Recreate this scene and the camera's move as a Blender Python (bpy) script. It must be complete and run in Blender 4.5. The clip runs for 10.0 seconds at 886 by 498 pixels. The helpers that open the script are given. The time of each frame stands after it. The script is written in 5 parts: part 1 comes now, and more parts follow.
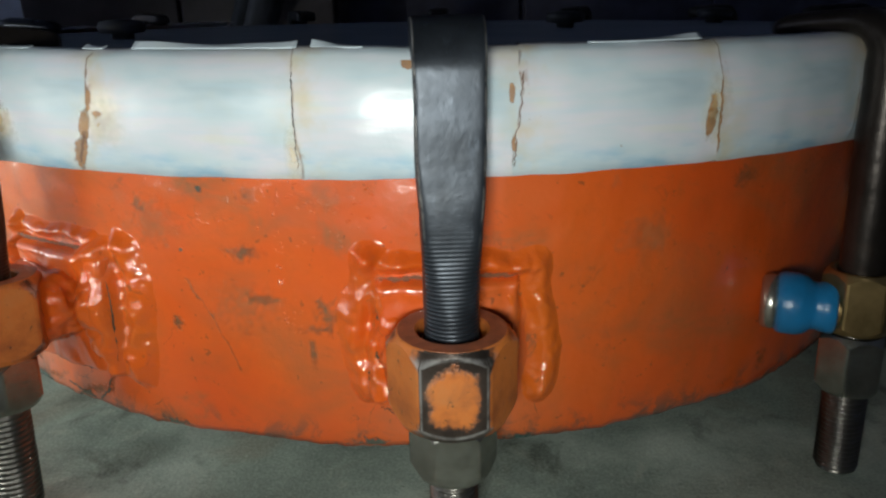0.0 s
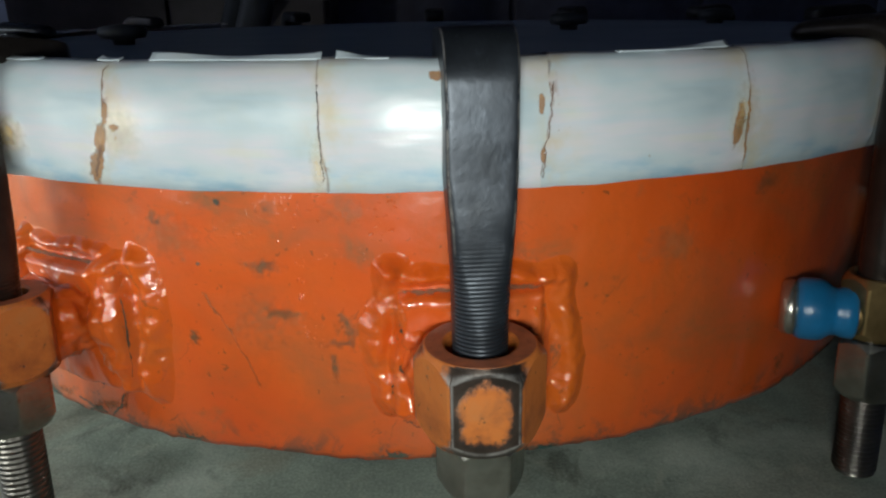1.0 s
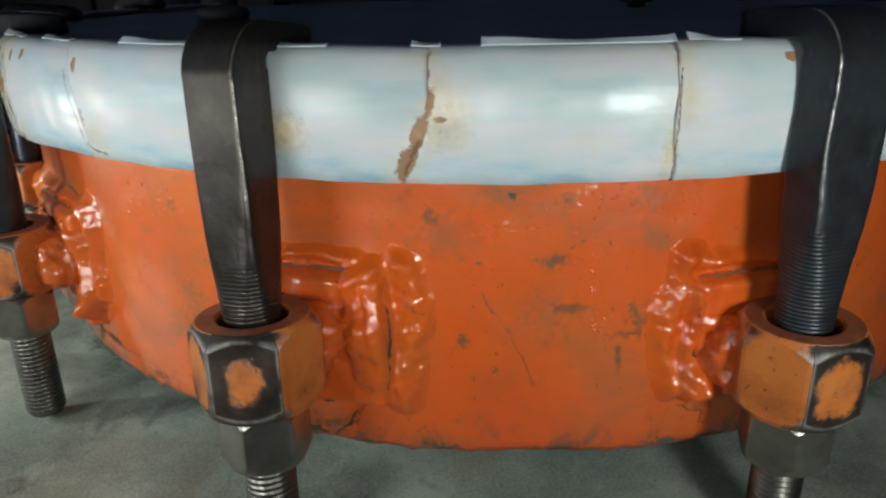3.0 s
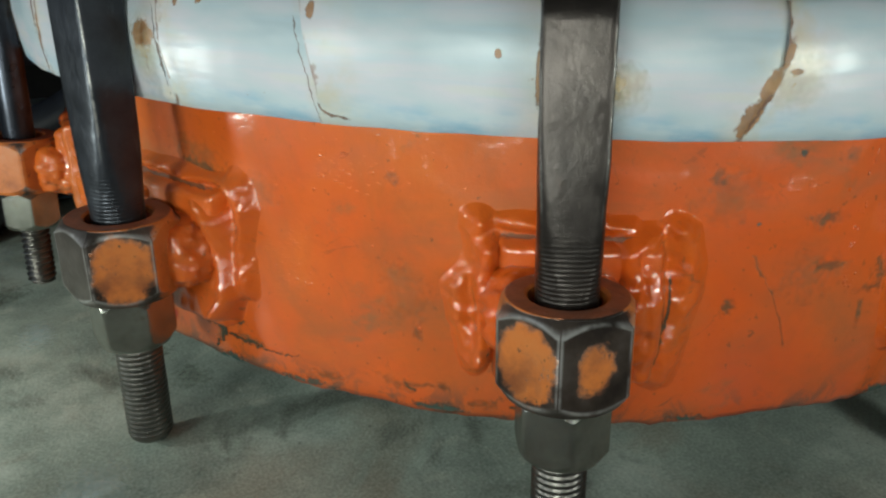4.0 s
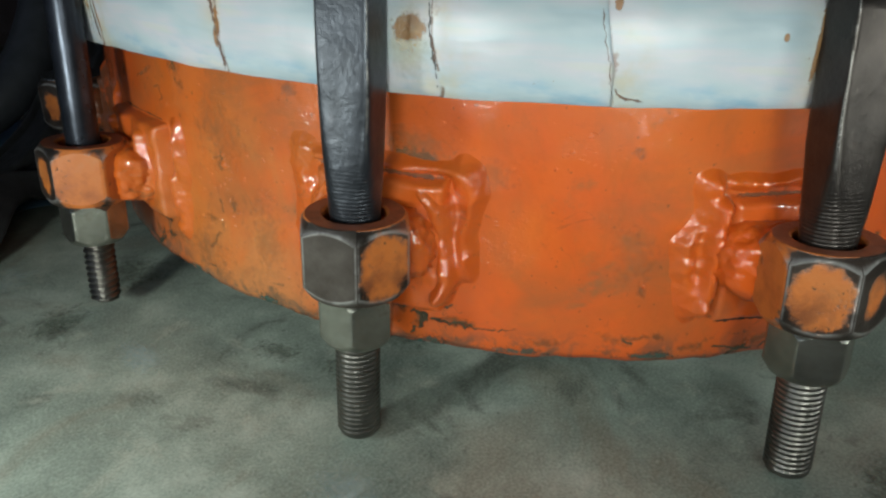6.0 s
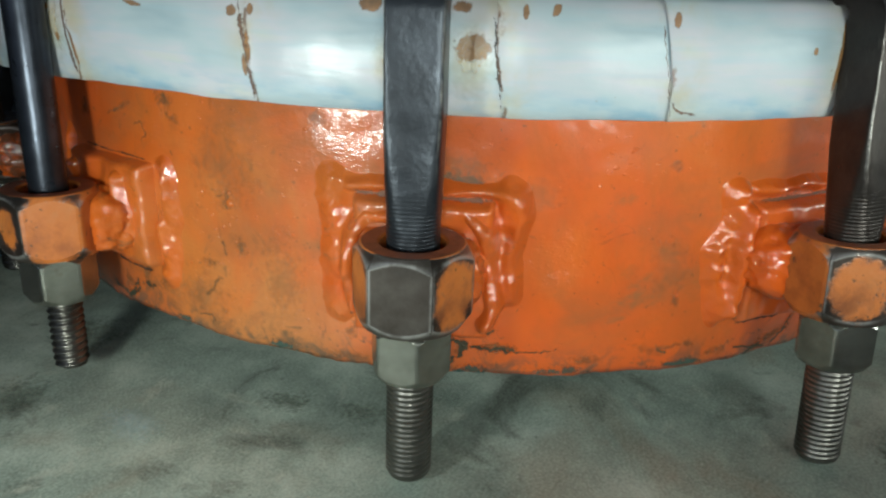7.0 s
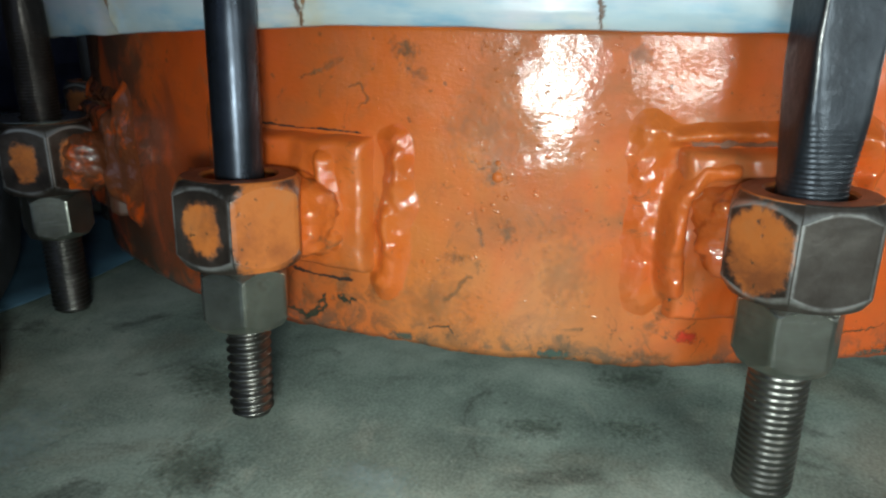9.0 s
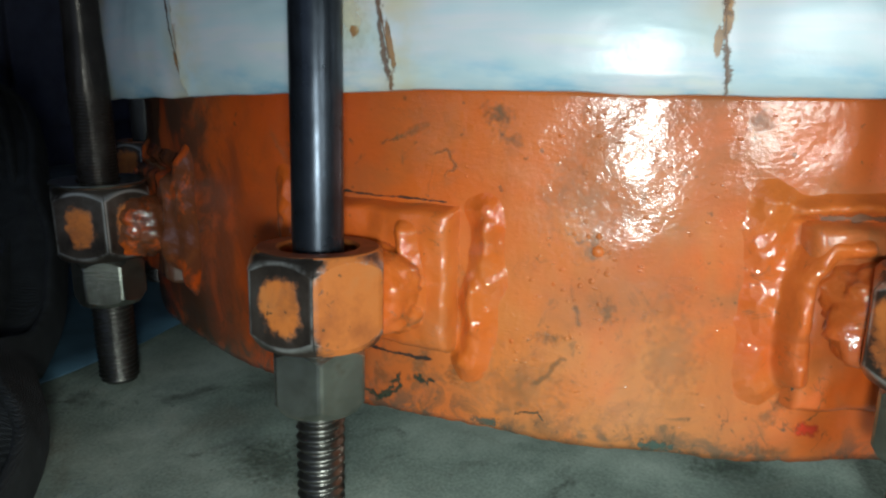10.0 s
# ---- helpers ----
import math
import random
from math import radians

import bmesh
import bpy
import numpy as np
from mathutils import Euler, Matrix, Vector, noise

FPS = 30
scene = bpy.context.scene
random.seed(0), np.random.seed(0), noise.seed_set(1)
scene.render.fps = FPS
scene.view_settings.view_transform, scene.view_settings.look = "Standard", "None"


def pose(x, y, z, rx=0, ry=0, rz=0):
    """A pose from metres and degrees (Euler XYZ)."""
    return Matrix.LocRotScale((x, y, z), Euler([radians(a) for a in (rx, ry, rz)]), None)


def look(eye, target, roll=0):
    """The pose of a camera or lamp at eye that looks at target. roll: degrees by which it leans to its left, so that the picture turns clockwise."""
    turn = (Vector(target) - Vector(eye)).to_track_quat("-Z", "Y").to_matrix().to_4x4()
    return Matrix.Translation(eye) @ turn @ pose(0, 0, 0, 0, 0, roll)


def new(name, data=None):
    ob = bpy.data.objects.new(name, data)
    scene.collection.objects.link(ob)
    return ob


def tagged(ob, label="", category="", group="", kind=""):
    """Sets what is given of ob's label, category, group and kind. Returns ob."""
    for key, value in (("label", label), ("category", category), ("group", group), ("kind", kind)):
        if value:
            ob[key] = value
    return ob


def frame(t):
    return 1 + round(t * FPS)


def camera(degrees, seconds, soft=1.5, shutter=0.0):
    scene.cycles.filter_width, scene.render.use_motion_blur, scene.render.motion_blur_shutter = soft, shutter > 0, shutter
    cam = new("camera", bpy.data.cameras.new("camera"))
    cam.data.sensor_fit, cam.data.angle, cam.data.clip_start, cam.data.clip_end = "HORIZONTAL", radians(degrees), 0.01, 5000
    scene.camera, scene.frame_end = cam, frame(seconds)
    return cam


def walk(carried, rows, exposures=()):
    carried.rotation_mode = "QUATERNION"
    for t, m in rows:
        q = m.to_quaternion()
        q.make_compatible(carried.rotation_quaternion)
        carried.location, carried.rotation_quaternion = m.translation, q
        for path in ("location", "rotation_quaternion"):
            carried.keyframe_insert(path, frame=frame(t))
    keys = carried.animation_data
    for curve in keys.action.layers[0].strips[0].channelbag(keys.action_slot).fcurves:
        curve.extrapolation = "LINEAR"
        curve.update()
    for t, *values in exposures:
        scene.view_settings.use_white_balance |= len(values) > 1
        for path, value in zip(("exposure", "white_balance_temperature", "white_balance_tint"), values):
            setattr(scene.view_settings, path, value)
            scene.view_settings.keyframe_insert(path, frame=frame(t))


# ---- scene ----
# camera and its walk: seconds, eye, yaw, pitch, roll
cam = camera(63.46, 10.0, soft=2.3)
PATH = [
    (0, -0.0129, -0.6951, 0.2590, -2.49, -18.75, -0.95),
    (0.5, -0.0181, -0.6945, 0.2669, -2.46, -18.37, -1.24),
    (1, -0.0305, -0.6872, 0.2645, -3.72, -19.04, -1.19),
    (1.5, -0.0558, -0.6778, 0.2656, -5.55, -19.77, -0.91),
    (2, -0.0901, -0.6782, 0.2662, -6.78, -20.07, -0.90),
    (2.2, -0.1068, -0.6749, 0.2635, -7.61, -20.29, -0.78),
    (3.5, -0.3117, -0.5985, 0.2719, -21.96, -21.60, -0.72),
    (4, -0.3956, -0.5406, 0.2566, -29.71, -22.87, 1.07),
    (4.5, -0.4618, -0.4989, 0.2552, -34.97, -24.16, 2.10),
    (5, -0.4898, -0.4838, 0.2530, -37.21, -22.99, 2.71),
    (5.2, -0.4982, -0.4756, 0.2595, -37.83, -22.56, 2.16),
    (6.5, -0.6155, -0.3910, 0.2642, -53.32, -25.17, 2.10),
    (7, -0.6280, -0.3494, 0.2523, -58.72, -21.61, 2.08),
    (7.5, -0.6529, -0.3004, 0.2572, -64.55, -18.26, 2.49),
    (8, -0.6733, -0.2431, 0.2366, -64.78, -19.47, 2.25),
    (8.5, -0.6747, -0.2003, 0.2125, -66.21, -17.75, 2.88),
    (9, -0.6626, -0.1425, 0.1941, -69.13, -18.22, 1.04),
    (9.5, -0.6547, -0.1043, 0.1867, -67.82, -16.74, 0.19),
    (10, -0.6486, -0.1050, 0.1956, -67.41, -13.96, 1.00),
]


def row_pose(x, y, z, yaw, pitch, roll):
    a, p = radians(yaw), radians(pitch)
    ahead = Vector((-math.sin(a) * math.cos(p), math.cos(a) * math.cos(p), math.sin(p)))
    eye = Vector((x, y, z))
    return look(eye, eye + ahead, roll)


EXPOSURES = [(0.0, 0.02, 6550, 9), (2.0, -0.24, 6550, 8), (3.5, -0.28, 6500, 7), (4.0, -0.44, 6450, 3), (4.5, -0.56, 6550, 8), (5.0, -0.50, 6500, 5), (6.5, -0.34, 6350, 4), (7.0, -0.30, 6300, 1), (7.5, -0.48, 6350, 6), (8.0, -0.54, 6300, 5), (8.5, -0.42, 6150, 3), (9.0, -0.24, 6000, 0), (9.5, -0.10, 5950, -4), (10.0, -0.16, 6000, 0)]
walk(cam, [(t, row_pose(*v)) for t, *v in PATH], EXPOSURES)

# ---------------------------------------------------------------- light
world = bpy.data.worlds.new("night_room")
scene.world = world
world.use_nodes = True
world.node_tree.nodes["Background"].inputs[0].default_value = (0.46, 0.55, 0.75, 1)
world.node_tree.nodes["Background"].inputs[1].default_value = 0.66


def torch(name, place, target, watts, size, beam):
    data = bpy.data.lights.new(name, "AREA")
    data.shape, data.size, data.energy = "DISK", size, watts
    data.color = (0.95, 1.0, 0.95)
    data.spread = radians(beam)
    ob = new(name, data)
    ob.matrix_world = look(place, target)
    return ob


# a hand torch is carried past the vessel, a little lower than the eye: its light stands at five places along the way
for place, target, watts, size, beam in (
    ((-0.035, -0.730, 0.206), (0.02, -0.37, 0.150), 0.36, 0.07, 102),
    ((-0.255, -0.675, 0.206), (-0.14, -0.34, 0.165), 0.085, 0.12, 76),
    ((-0.465, -0.545, 0.200), (-0.25, -0.29, 0.140), 0.165, 0.13, 72),
    ((-0.665, -0.384, 0.196), (-0.34, -0.17, 0.100), 0.24, 0.13, 82),
    ((-0.700, -0.138, 0.150), (-0.40, 0.00, 0.040), 0.62, 0.05, 126),
):
    torch("torch_light", place, target, watts, size, beam)

# ---------------------------------------------------------------- materials


class Nodes:
    """Short hand for building a node material."""

    def __init__(self, name):
        self.mat = bpy.data.materials.new(name)
        self.mat.use_nodes = True
        self.tree = self.mat.node_tree
        self.bsdf = self.tree.nodes["Principled BSDF"]

    def node(self, kind, **values):
        n = self.tree.nodes.new(kind)
        for key, value in values.items():
            if key in n.inputs:
                n.inputs[key].default_value = value
        return n

    def link(self, a, b):
        self.tree.links.new(a, b)

    def coords(self, scale=(1, 1, 1), source="Object"):
        c = self.node("ShaderNodeTexCoord")
        m = self.node("ShaderNodeMapping")
        m.inputs["Scale"].default_value = scale
        self.link(c.outputs[source], m.inputs["Vector"])
        return m.outputs["Vector"]

    def noise(self, vec, scale, detail=5, rough=0.55, distort=0.0):
        n = self.node("ShaderNodeTexNoise", Scale=scale, Detail=detail, Roughness=rough, Distortion=distort)
        self.link(vec, n.inputs["Vector"])
        return n.outputs["Fac"]

    def ramp(self, fac, stops):
        r = self.node("ShaderNodeValToRGB")
        e = r.color_ramp.elements
        while len(e) < len(stops):
            e.new(0.5)
        for el, (at, col) in zip(e, stops):
            el.position = at
            el.color = (*col, 1) if len(col) == 3 else col
        self.link(fac, r.inputs["Fac"])
        return r.outputs["Color"]

    def step(self, fac, lo, hi):
        m = self.node("ShaderNodeMapRange")
        m.interpolation_type = "SMOOTHSTEP"
        m.inputs["From Min"].default_value, m.inputs["From Max"].default_value = lo, hi
        self.link(fac, m.inputs["Value"])
        return m.outputs["Result"]

    def crease(self, vec, scale, width, detail=4, distort=0.8):
        """Thin wandering lines: 1 on the line, 0 beside it."""
        d = self.math("ABSOLUTE", self.math("SUBTRACT", self.noise(vec, scale, detail, 0.6, distort), 0.5))
        return self.step(d, width, width * 0.25)

    def mix(self, fac, a, b):
        m = self.node("ShaderNodeMix")
        m.data_type = "RGBA"
        for sock, v in ((m.inputs[0], fac), (m.inputs[6], a), (m.inputs[7], b)):
            if isinstance(v, (int, float)):
                sock.default_value = v
            elif isinstance(v, tuple):
                sock.default_value = (*v, 1)
            else:
                self.link(v, sock)
        return m.outputs[2]

    def math(self, op, a, b=0.0):
        m = self.node("ShaderNodeMath")
        m.operation = op
        for i, v in enumerate((a, b)):
            if isinstance(v, (int, float)):
                m.inputs[i].default_value = v
            else:
                self.link(v, m.inputs[i])
        return m.outputs[0]

    def attr(self, name, out="Fac"):
        a = self.node("ShaderNodeAttribute")
        a.attribute_name = name
        return a.outputs[out]

    def bump(self, height, strength, distance, gloss_only=False):
        b = self.node("ShaderNodeBump", Strength=strength, Distance=distance)
        self.link(height, b.inputs["Height"])
        below = self.bsdf.inputs["Coat Normal"]
        if below.links:
            self.link(below.links[0].from_socket, b.inputs["Normal"])
        if not gloss_only:
            self.link(b.outputs["Normal"], self.bsdf.inputs["Normal"])
        self.link(b.outputs["Normal"], self.bsdf.inputs["Coat Normal"])

    def finish(self, color=None, rough=None, metal=None, **more):
        for key, v in (("Base Color", color), ("Roughness", rough), ("Metallic", metal), *more.items()):
            if v is None:
                continue
            sock = self.bsdf.inputs[key]
            if isinstance(v, (int, float)):
                sock.default_value = v
            elif isinstance(v, tuple):
                sock.default_value = (*v, 1)
            else:
                self.link(v, sock)
        return self.mat


def orange_base(n, v):
    big = n.noise(v, 7, 4, 0.6)
    return big, n.ramp(big, [(0.3, (0.56, 0.072, 0.006)), (0.5, (0.64, 0.108, 0.009)), (0.7, (0.61, 0.150, 0.016))])


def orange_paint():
    n = Nodes("orange_gloss_paint")
    v = n.coords()
    big, col = orange_base(n, v)
    sep = n.node("ShaderNodeSeparateXYZ")
    n.link(v, sep.inputs[0])
    # the front keeps the reddest paint
    col = n.mix(n.math("MULTIPLY", n.step(sep.outputs[1], -0.20, -0.37), 0.45), col, (0.60, 0.074, 0.009))
    col = n.mix(n.math("MULTIPLY", n.step(sep.outputs[0], -0.02, 0.16), 0.65), col, (0.58, 0.072, 0.009))
    # ochre towards the aisle's end puts torch haze and dirt into the colour
    ochre_haze = n.math("MULTIPLY", n.step(sep.outputs[1], -0.23, -0.07), n.step(n.noise(v, 10, 4, 0.6, 0.5), 0.28, 0.55))
    ochre_haze = n.math("MULTIPLY", n.math("MULTIPLY", ochre_haze, n.step(sep.outputs[1], 0.035, -0.045)), n.math("ADD", 0.35, n.math("MULTIPLY", n.step(sep.outputs[2], 0.180, 0.125), 0.65)))
    col = n.mix(n.math("MULTIPLY", ochre_haze, 0.80), col, (0.47, 0.190, 0.055))
    # redder and a little darker towards the far end too
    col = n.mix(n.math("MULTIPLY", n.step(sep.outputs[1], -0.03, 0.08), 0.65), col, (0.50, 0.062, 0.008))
    # wide soft brown patches, rubbed and greasy
    fine = n.noise(n.coords((1, 1, 1.6)), 150, 5, 0.7)
    patch = n.math("MULTIPLY", n.step(n.noise(n.coords((1, 1, 1.4)), 12, 4, 0.58, 0.6), 0.46, 0.74), n.step(fine, 0.0, 0.62))
    col = n.mix(n.math("MULTIPLY", patch, n.math("ADD", 0.66, n.math("MULTIPLY", ochre_haze, 0.2))), col, (0.25, 0.096, 0.032))
    green = n.math("MULTIPLY", n.step(n.noise(n.coords((1, 1, 1.2)), 17, 5, 0.65, 0.6), 0.60, 0.72), n.step(fine, 0.20, 0.60))
    col = n.mix(n.math("MULTIPLY", green, 0.55), col, (0.17, 0.115, 0.055))
    pale = n.step(n.noise(v, 9, 3, 0.5), 0.56, 0.74)
    col = n.mix(n.math("MULTIPLY", pale, 0.2), col, (0.60, 0.19, 0.070))
    wash = n.math("MULTIPLY", n.step(n.noise(n.coords((1, 1, 0.45)), 30, 6, 0.68, 0.4), 0.46, 0.70), n.step(n.noise(v, 6, 3), 0.40, 0.62))
    col = n.mix(n.math("MULTIPLY", wash, 0.45), col, (0.36, 0.100, 0.022))
    mott = n.noise(v, 85, 5, 0.7)
    col = n.mix(n.math("MULTIPLY", n.step(mott, 0.52, 0.70), 0.25), col, (0.40, 0.080, 0.015))
    # grime specks
    spot = n.math("MULTIPLY", n.step(n.noise(v, 42, 6, 0.74, 1.2), 0.615, 0.70), n.step(fine, 0.34, 0.62))
    col = n.mix(n.math("MULTIPLY", spot, n.math("ADD", 0.34, n.math("MULTIPLY", n.step(sep.outputs[1], -0.26, -0.05), 0.38))), col, (0.070, 0.052, 0.028))
    more = n.math("MULTIPLY", ochre_haze, n.step(n.noise(v, 62, 6, 0.72, 0.8), 0.60, 0.68))
    col = n.mix(n.math("MULTIPLY", more, 0.65), col, (0.10, 0.065, 0.030))
    splash = n.math("MULTIPLY", n.step(sep.outputs[1], -0.16, 0.02), n.math("MULTIPLY", n.step(sep.outputs[2], 0.105, 0.050), n.step(n.noise(v, 58, 7, 0.75, 0.7), 0.50, 0.62)))
    col = n.mix(n.math("MULTIPLY", splash, 0.6), col, (0.095, 0.060, 0.028))
    tiny = n.step(n.noise(v, 210, 3, 0.6), 0.665, 0.73)
    col = n.mix(n.math("MULTIPLY", tiny, 0.6), col, (0.08, 0.045, 0.018))
    # fine dirty creases, most of them low down
    line = n.math("MULTIPLY", n.crease(v, 36, 0.012), n.step(n.noise(v, 26, 3, 0.6), 0.56, 0.66))
    low = n.math("ADD", 0.25, n.math("MULTIPLY", n.step(sep.outputs[2], 0.10, 0.05), 0.55))
    col = n.mix(n.math("MULTIPLY", line, low), col, (0.055, 0.042, 0.022))
    # black grease splashed over the far side; shade below the tape painted in
    grease_shade = n.math("MULTIPLY", n.step(sep.outputs[1], 0.08, 0.19), n.step(n.noise(v, 24, 5, 0.65, 0.5), 0.36, 0.54))
    col = n.mix(n.math("MULTIPLY", grease_shade, 0.9), col, (0.055, 0.034, 0.020))
    # chipped, oily lower edge
    edge = n.math("MULTIPLY", n.step(sep.outputs[2], 0.066, 0.040), n.step(n.noise(v, 55, 6, 0.72, 0.6), 0.47, 0.62))
    col = n.mix(n.math("MULTIPLY", edge, 0.8), col, (0.040, 0.055, 0.042))
    rough = n.math("ADD", n.math("MULTIPLY", big, 0.12), n.math("ADD", 0.38, n.math("MULTIPLY", patch, 0.12)))
    n.bump(n.noise(v, 30, 3, 0.5), 0.14, 0.004)
    n.bump(n.noise(v, 120, 3, 0.55), 0.13, 0.0015)
    pebble = n.math("ADD", 0.25, n.math("MULTIPLY", n.step(sep.outputs[1], -0.24, -0.08), 0.75))
    n.bump(n.math("MULTIPLY", pebble, n.noise(n.coords((1, 1, 1.5)), 380, 3, 0.6)), 0.27, 0.0008, True)
    # runs and droplets in the gloss
    drop = n.math("MULTIPLY", n.step(n.noise(n.coords((1, 1, 1.3)), 380, 3, 0.5), 0.50, 0.80), n.step(n.noise(v, 14, 3, 0.6), 0.50, 0.68))
    n.bump(drop, 0.15, 0.0008)
    n.bump(drop, 0.2, 0.0008, True)
    coat = n.math("SUBTRACT", 1.0, n.math("MULTIPLY", patch, 0.4))
    return n.finish(col, rough, 0.0, **{"Specular IOR Level": 0.32, "Coat Weight": coat, "Coat Roughness": 0.13, "Coat IOR": 1.6})


def weld_paint():
    n = Nodes("orange_paint_on_weld")
    v = n.coords()
    _, col = orange_base(n, v)
    sep = n.node("ShaderNodeSeparateXYZ")
    n.link(v, sep.inputs[0])
    # the same ochre haze of the torch, painted on the welds
    ochre_haze = n.math("MULTIPLY", n.step(sep.outputs[1], -0.33, 0.0), n.step(n.noise(v, 12, 4, 0.6, 0.5), 0.30, 0.60))
    ochre_haze = n.math("MULTIPLY", ochre_haze, n.step(sep.outputs[1], 0.05, -0.05))
    col = n.mix(0.30, col, (0.50, 0.060, 0.008))
    col = n.mix(n.math("MULTIPLY", ochre_haze, 0.70), col, (0.48, 0.165, 0.038))
    spot = n.step(n.noise(v, 44, 6, 0.72, 1.0), 0.60, 0.68)
    col = n.mix(n.math("MULTIPLY", spot, 0.6), col, (0.09, 0.06, 0.03))
    grease_shade = n.math("MULTIPLY", n.step(sep.outputs[1], 0.10, 0.19), n.step(n.noise(v, 42, 5, 0.65, 0.5), 0.40, 0.52))
    col = n.mix(n.math("MULTIPLY", grease_shade, 0.85), col, (0.060, 0.034, 0.018))
    dull = n.step(n.noise(v, 28, 5, 0.65, 0.6), 0.50, 0.66)
    col = n.mix(n.math("MULTIPLY", dull, 0.3), col, (0.36, 0.095, 0.022))
    line = n.math("MULTIPLY", n.crease(v, 40, 0.012), n.step(n.noise(v, 40, 3, 0.6), 0.56, 0.66))
    col = n.mix(n.math("MULTIPLY", line, 0.5), col, (0.075, 0.048, 0.024))
    n.bump(n.noise(v, 60, 3, 0.5), 0.30, 0.004)
    n.bump(n.noise(v, 150, 3, 0.55), 0.40, 0.0018)
    n.bump(n.noise(v, 300, 2, 0.5), 0.40, 0.0009, True)
    return n.finish(col, 0.36, 0.0, **{"Specular IOR Level": 0.2, "Coat Weight": 1.0, "Coat Roughness": 0.06, "Coat IOR": 1.6})


def stain(name, tone, rough=0.45, soft=0.22, full=0.85, ragged=1.0, core=0.55):
    """Stains and chips with ragged outlines; the attribute fade falls from 1 in the middle to 0 at the rim."""
    n = Nodes(name)
    v = n.coords()
    col = n.ramp(n.noise(v, 120, 5, 0.6), [(0.3, tuple(0.6 * c for c in tone)), (0.7, tuple(1.3 * c for c in tone))])
    rag = n.math("MULTIPLY", n.math("SUBTRACT", n.noise(v, 330, 6, 0.75), 0.5), 2.6 * ragged)
    big = n.math("MULTIPLY", n.math("SUBTRACT", n.noise(v, 85, 4, 0.65, 0.8), 0.5), 2.2 * ragged)
    alpha = n.math("MULTIPLY", n.step(n.math("ADD", n.attr("fade"), n.math("ADD", rag, big)), core - soft, core + soft), full)
    n.finish(col, rough, 0.0)
    n.link(alpha, n.bsdf.inputs["Alpha"])
    return n.mat


def tape_white():
    n = Nodes("white_wrapping_tape")
    uv = n.coords((1, 1, 1), "UV")
    obj = n.coords()
    # soft cloudy dye, drawn out along the strip (u in metres, v from 0 to 1 up the face)
    long = n.noise(n.coords((15, 2.4, 1), "UV"), 1.0, 3, 0.5, 0.15)
    thin = n.noise(n.coords((11, 16, 1), "UV"), 1.0, 4, 0.6, 0.3)
    col = n.ramp(long, [(0.25, (0.36, 0.47, 0.53)), (0.42, (0.52, 0.60, 0.64)), (0.55, (0.63, 0.62, 0.67)), (0.66, (0.63, 0.645, 0.61)), (0.78, (0.56, 0.61, 0.55))])
    col = n.mix(n.math("MULTIPLY", n.step(thin, 0.48, 0.70), 0.36), col, (0.46, 0.60, 0.68))
    sep = n.node("ShaderNodeSeparateXYZ")
    n.link(uv, sep.inputs[0])
    u, w = sep.outputs[0], sep.outputs[1]
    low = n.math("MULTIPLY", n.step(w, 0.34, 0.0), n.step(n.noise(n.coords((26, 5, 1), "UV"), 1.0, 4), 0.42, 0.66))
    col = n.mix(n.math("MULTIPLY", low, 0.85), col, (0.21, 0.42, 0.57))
    # rust bleeding in from both ends of the strip
    length = n.attr("strip")
    near = u
    both = n.math("MINIMUM", u, n.math("SUBTRACT", length, u))
    warm = n.math("MULTIPLY", n.step(both, 0.026, 0.0), n.step(n.noise(obj, 30, 4, 0.6), 0.44, 0.68))
    col = n.mix(n.math("MULTIPLY", warm, 0.6), col, (0.58, 0.44, 0.20))
    crust = n.math("MULTIPLY", n.step(near, 0.0048, 0.0012), n.step(n.noise(obj, 52, 4, 0.6), 0.585, 0.64))
    col = n.mix(n.math("MULTIPLY", crust, 0.55), col, (0.25, 0.10, 0.032))
    reach = n.math("ADD", 0.0010, n.math("MULTIPLY", n.attr("dirty"), n.math("MULTIPLY", n.step(n.noise(obj, 70, 4, 0.6), 0.42, 0.66), 0.0036)))
    line = n.math("MULTIPLY", n.step(n.math("DIVIDE", near, reach), 0.7, 0.35), n.step(n.noise(obj, 95, 3, 0.6), 0.42, 0.52))
    col = n.mix(n.math("MULTIPLY", line, n.math("ADD", 0.25, n.math("MULTIPLY", n.attr("dirty"), 0.65))), col, (0.15, 0.065, 0.028))
    # loose rust flakes and yellow blotches
    flake = n.step(n.noise(obj, 47, 5, 0.65, 0.6), 0.71, 0.74)
    col = n.mix(n.math("MULTIPLY", flake, 0.65), col, (0.22, 0.11, 0.045))
    blot = n.step(n.noise(obj, 13, 4, 0.6), 0.60, 0.80)
    col = n.mix(n.math("MULTIPLY", blot, 0.4), col, (0.62, 0.53, 0.32))
    n.bump(long, 0.3, 0.003)
    n.bump(n.noise(obj, 70, 4, 0.6), 0.14, 0.0015)
    return n.finish(col, 0.30, 0.0)


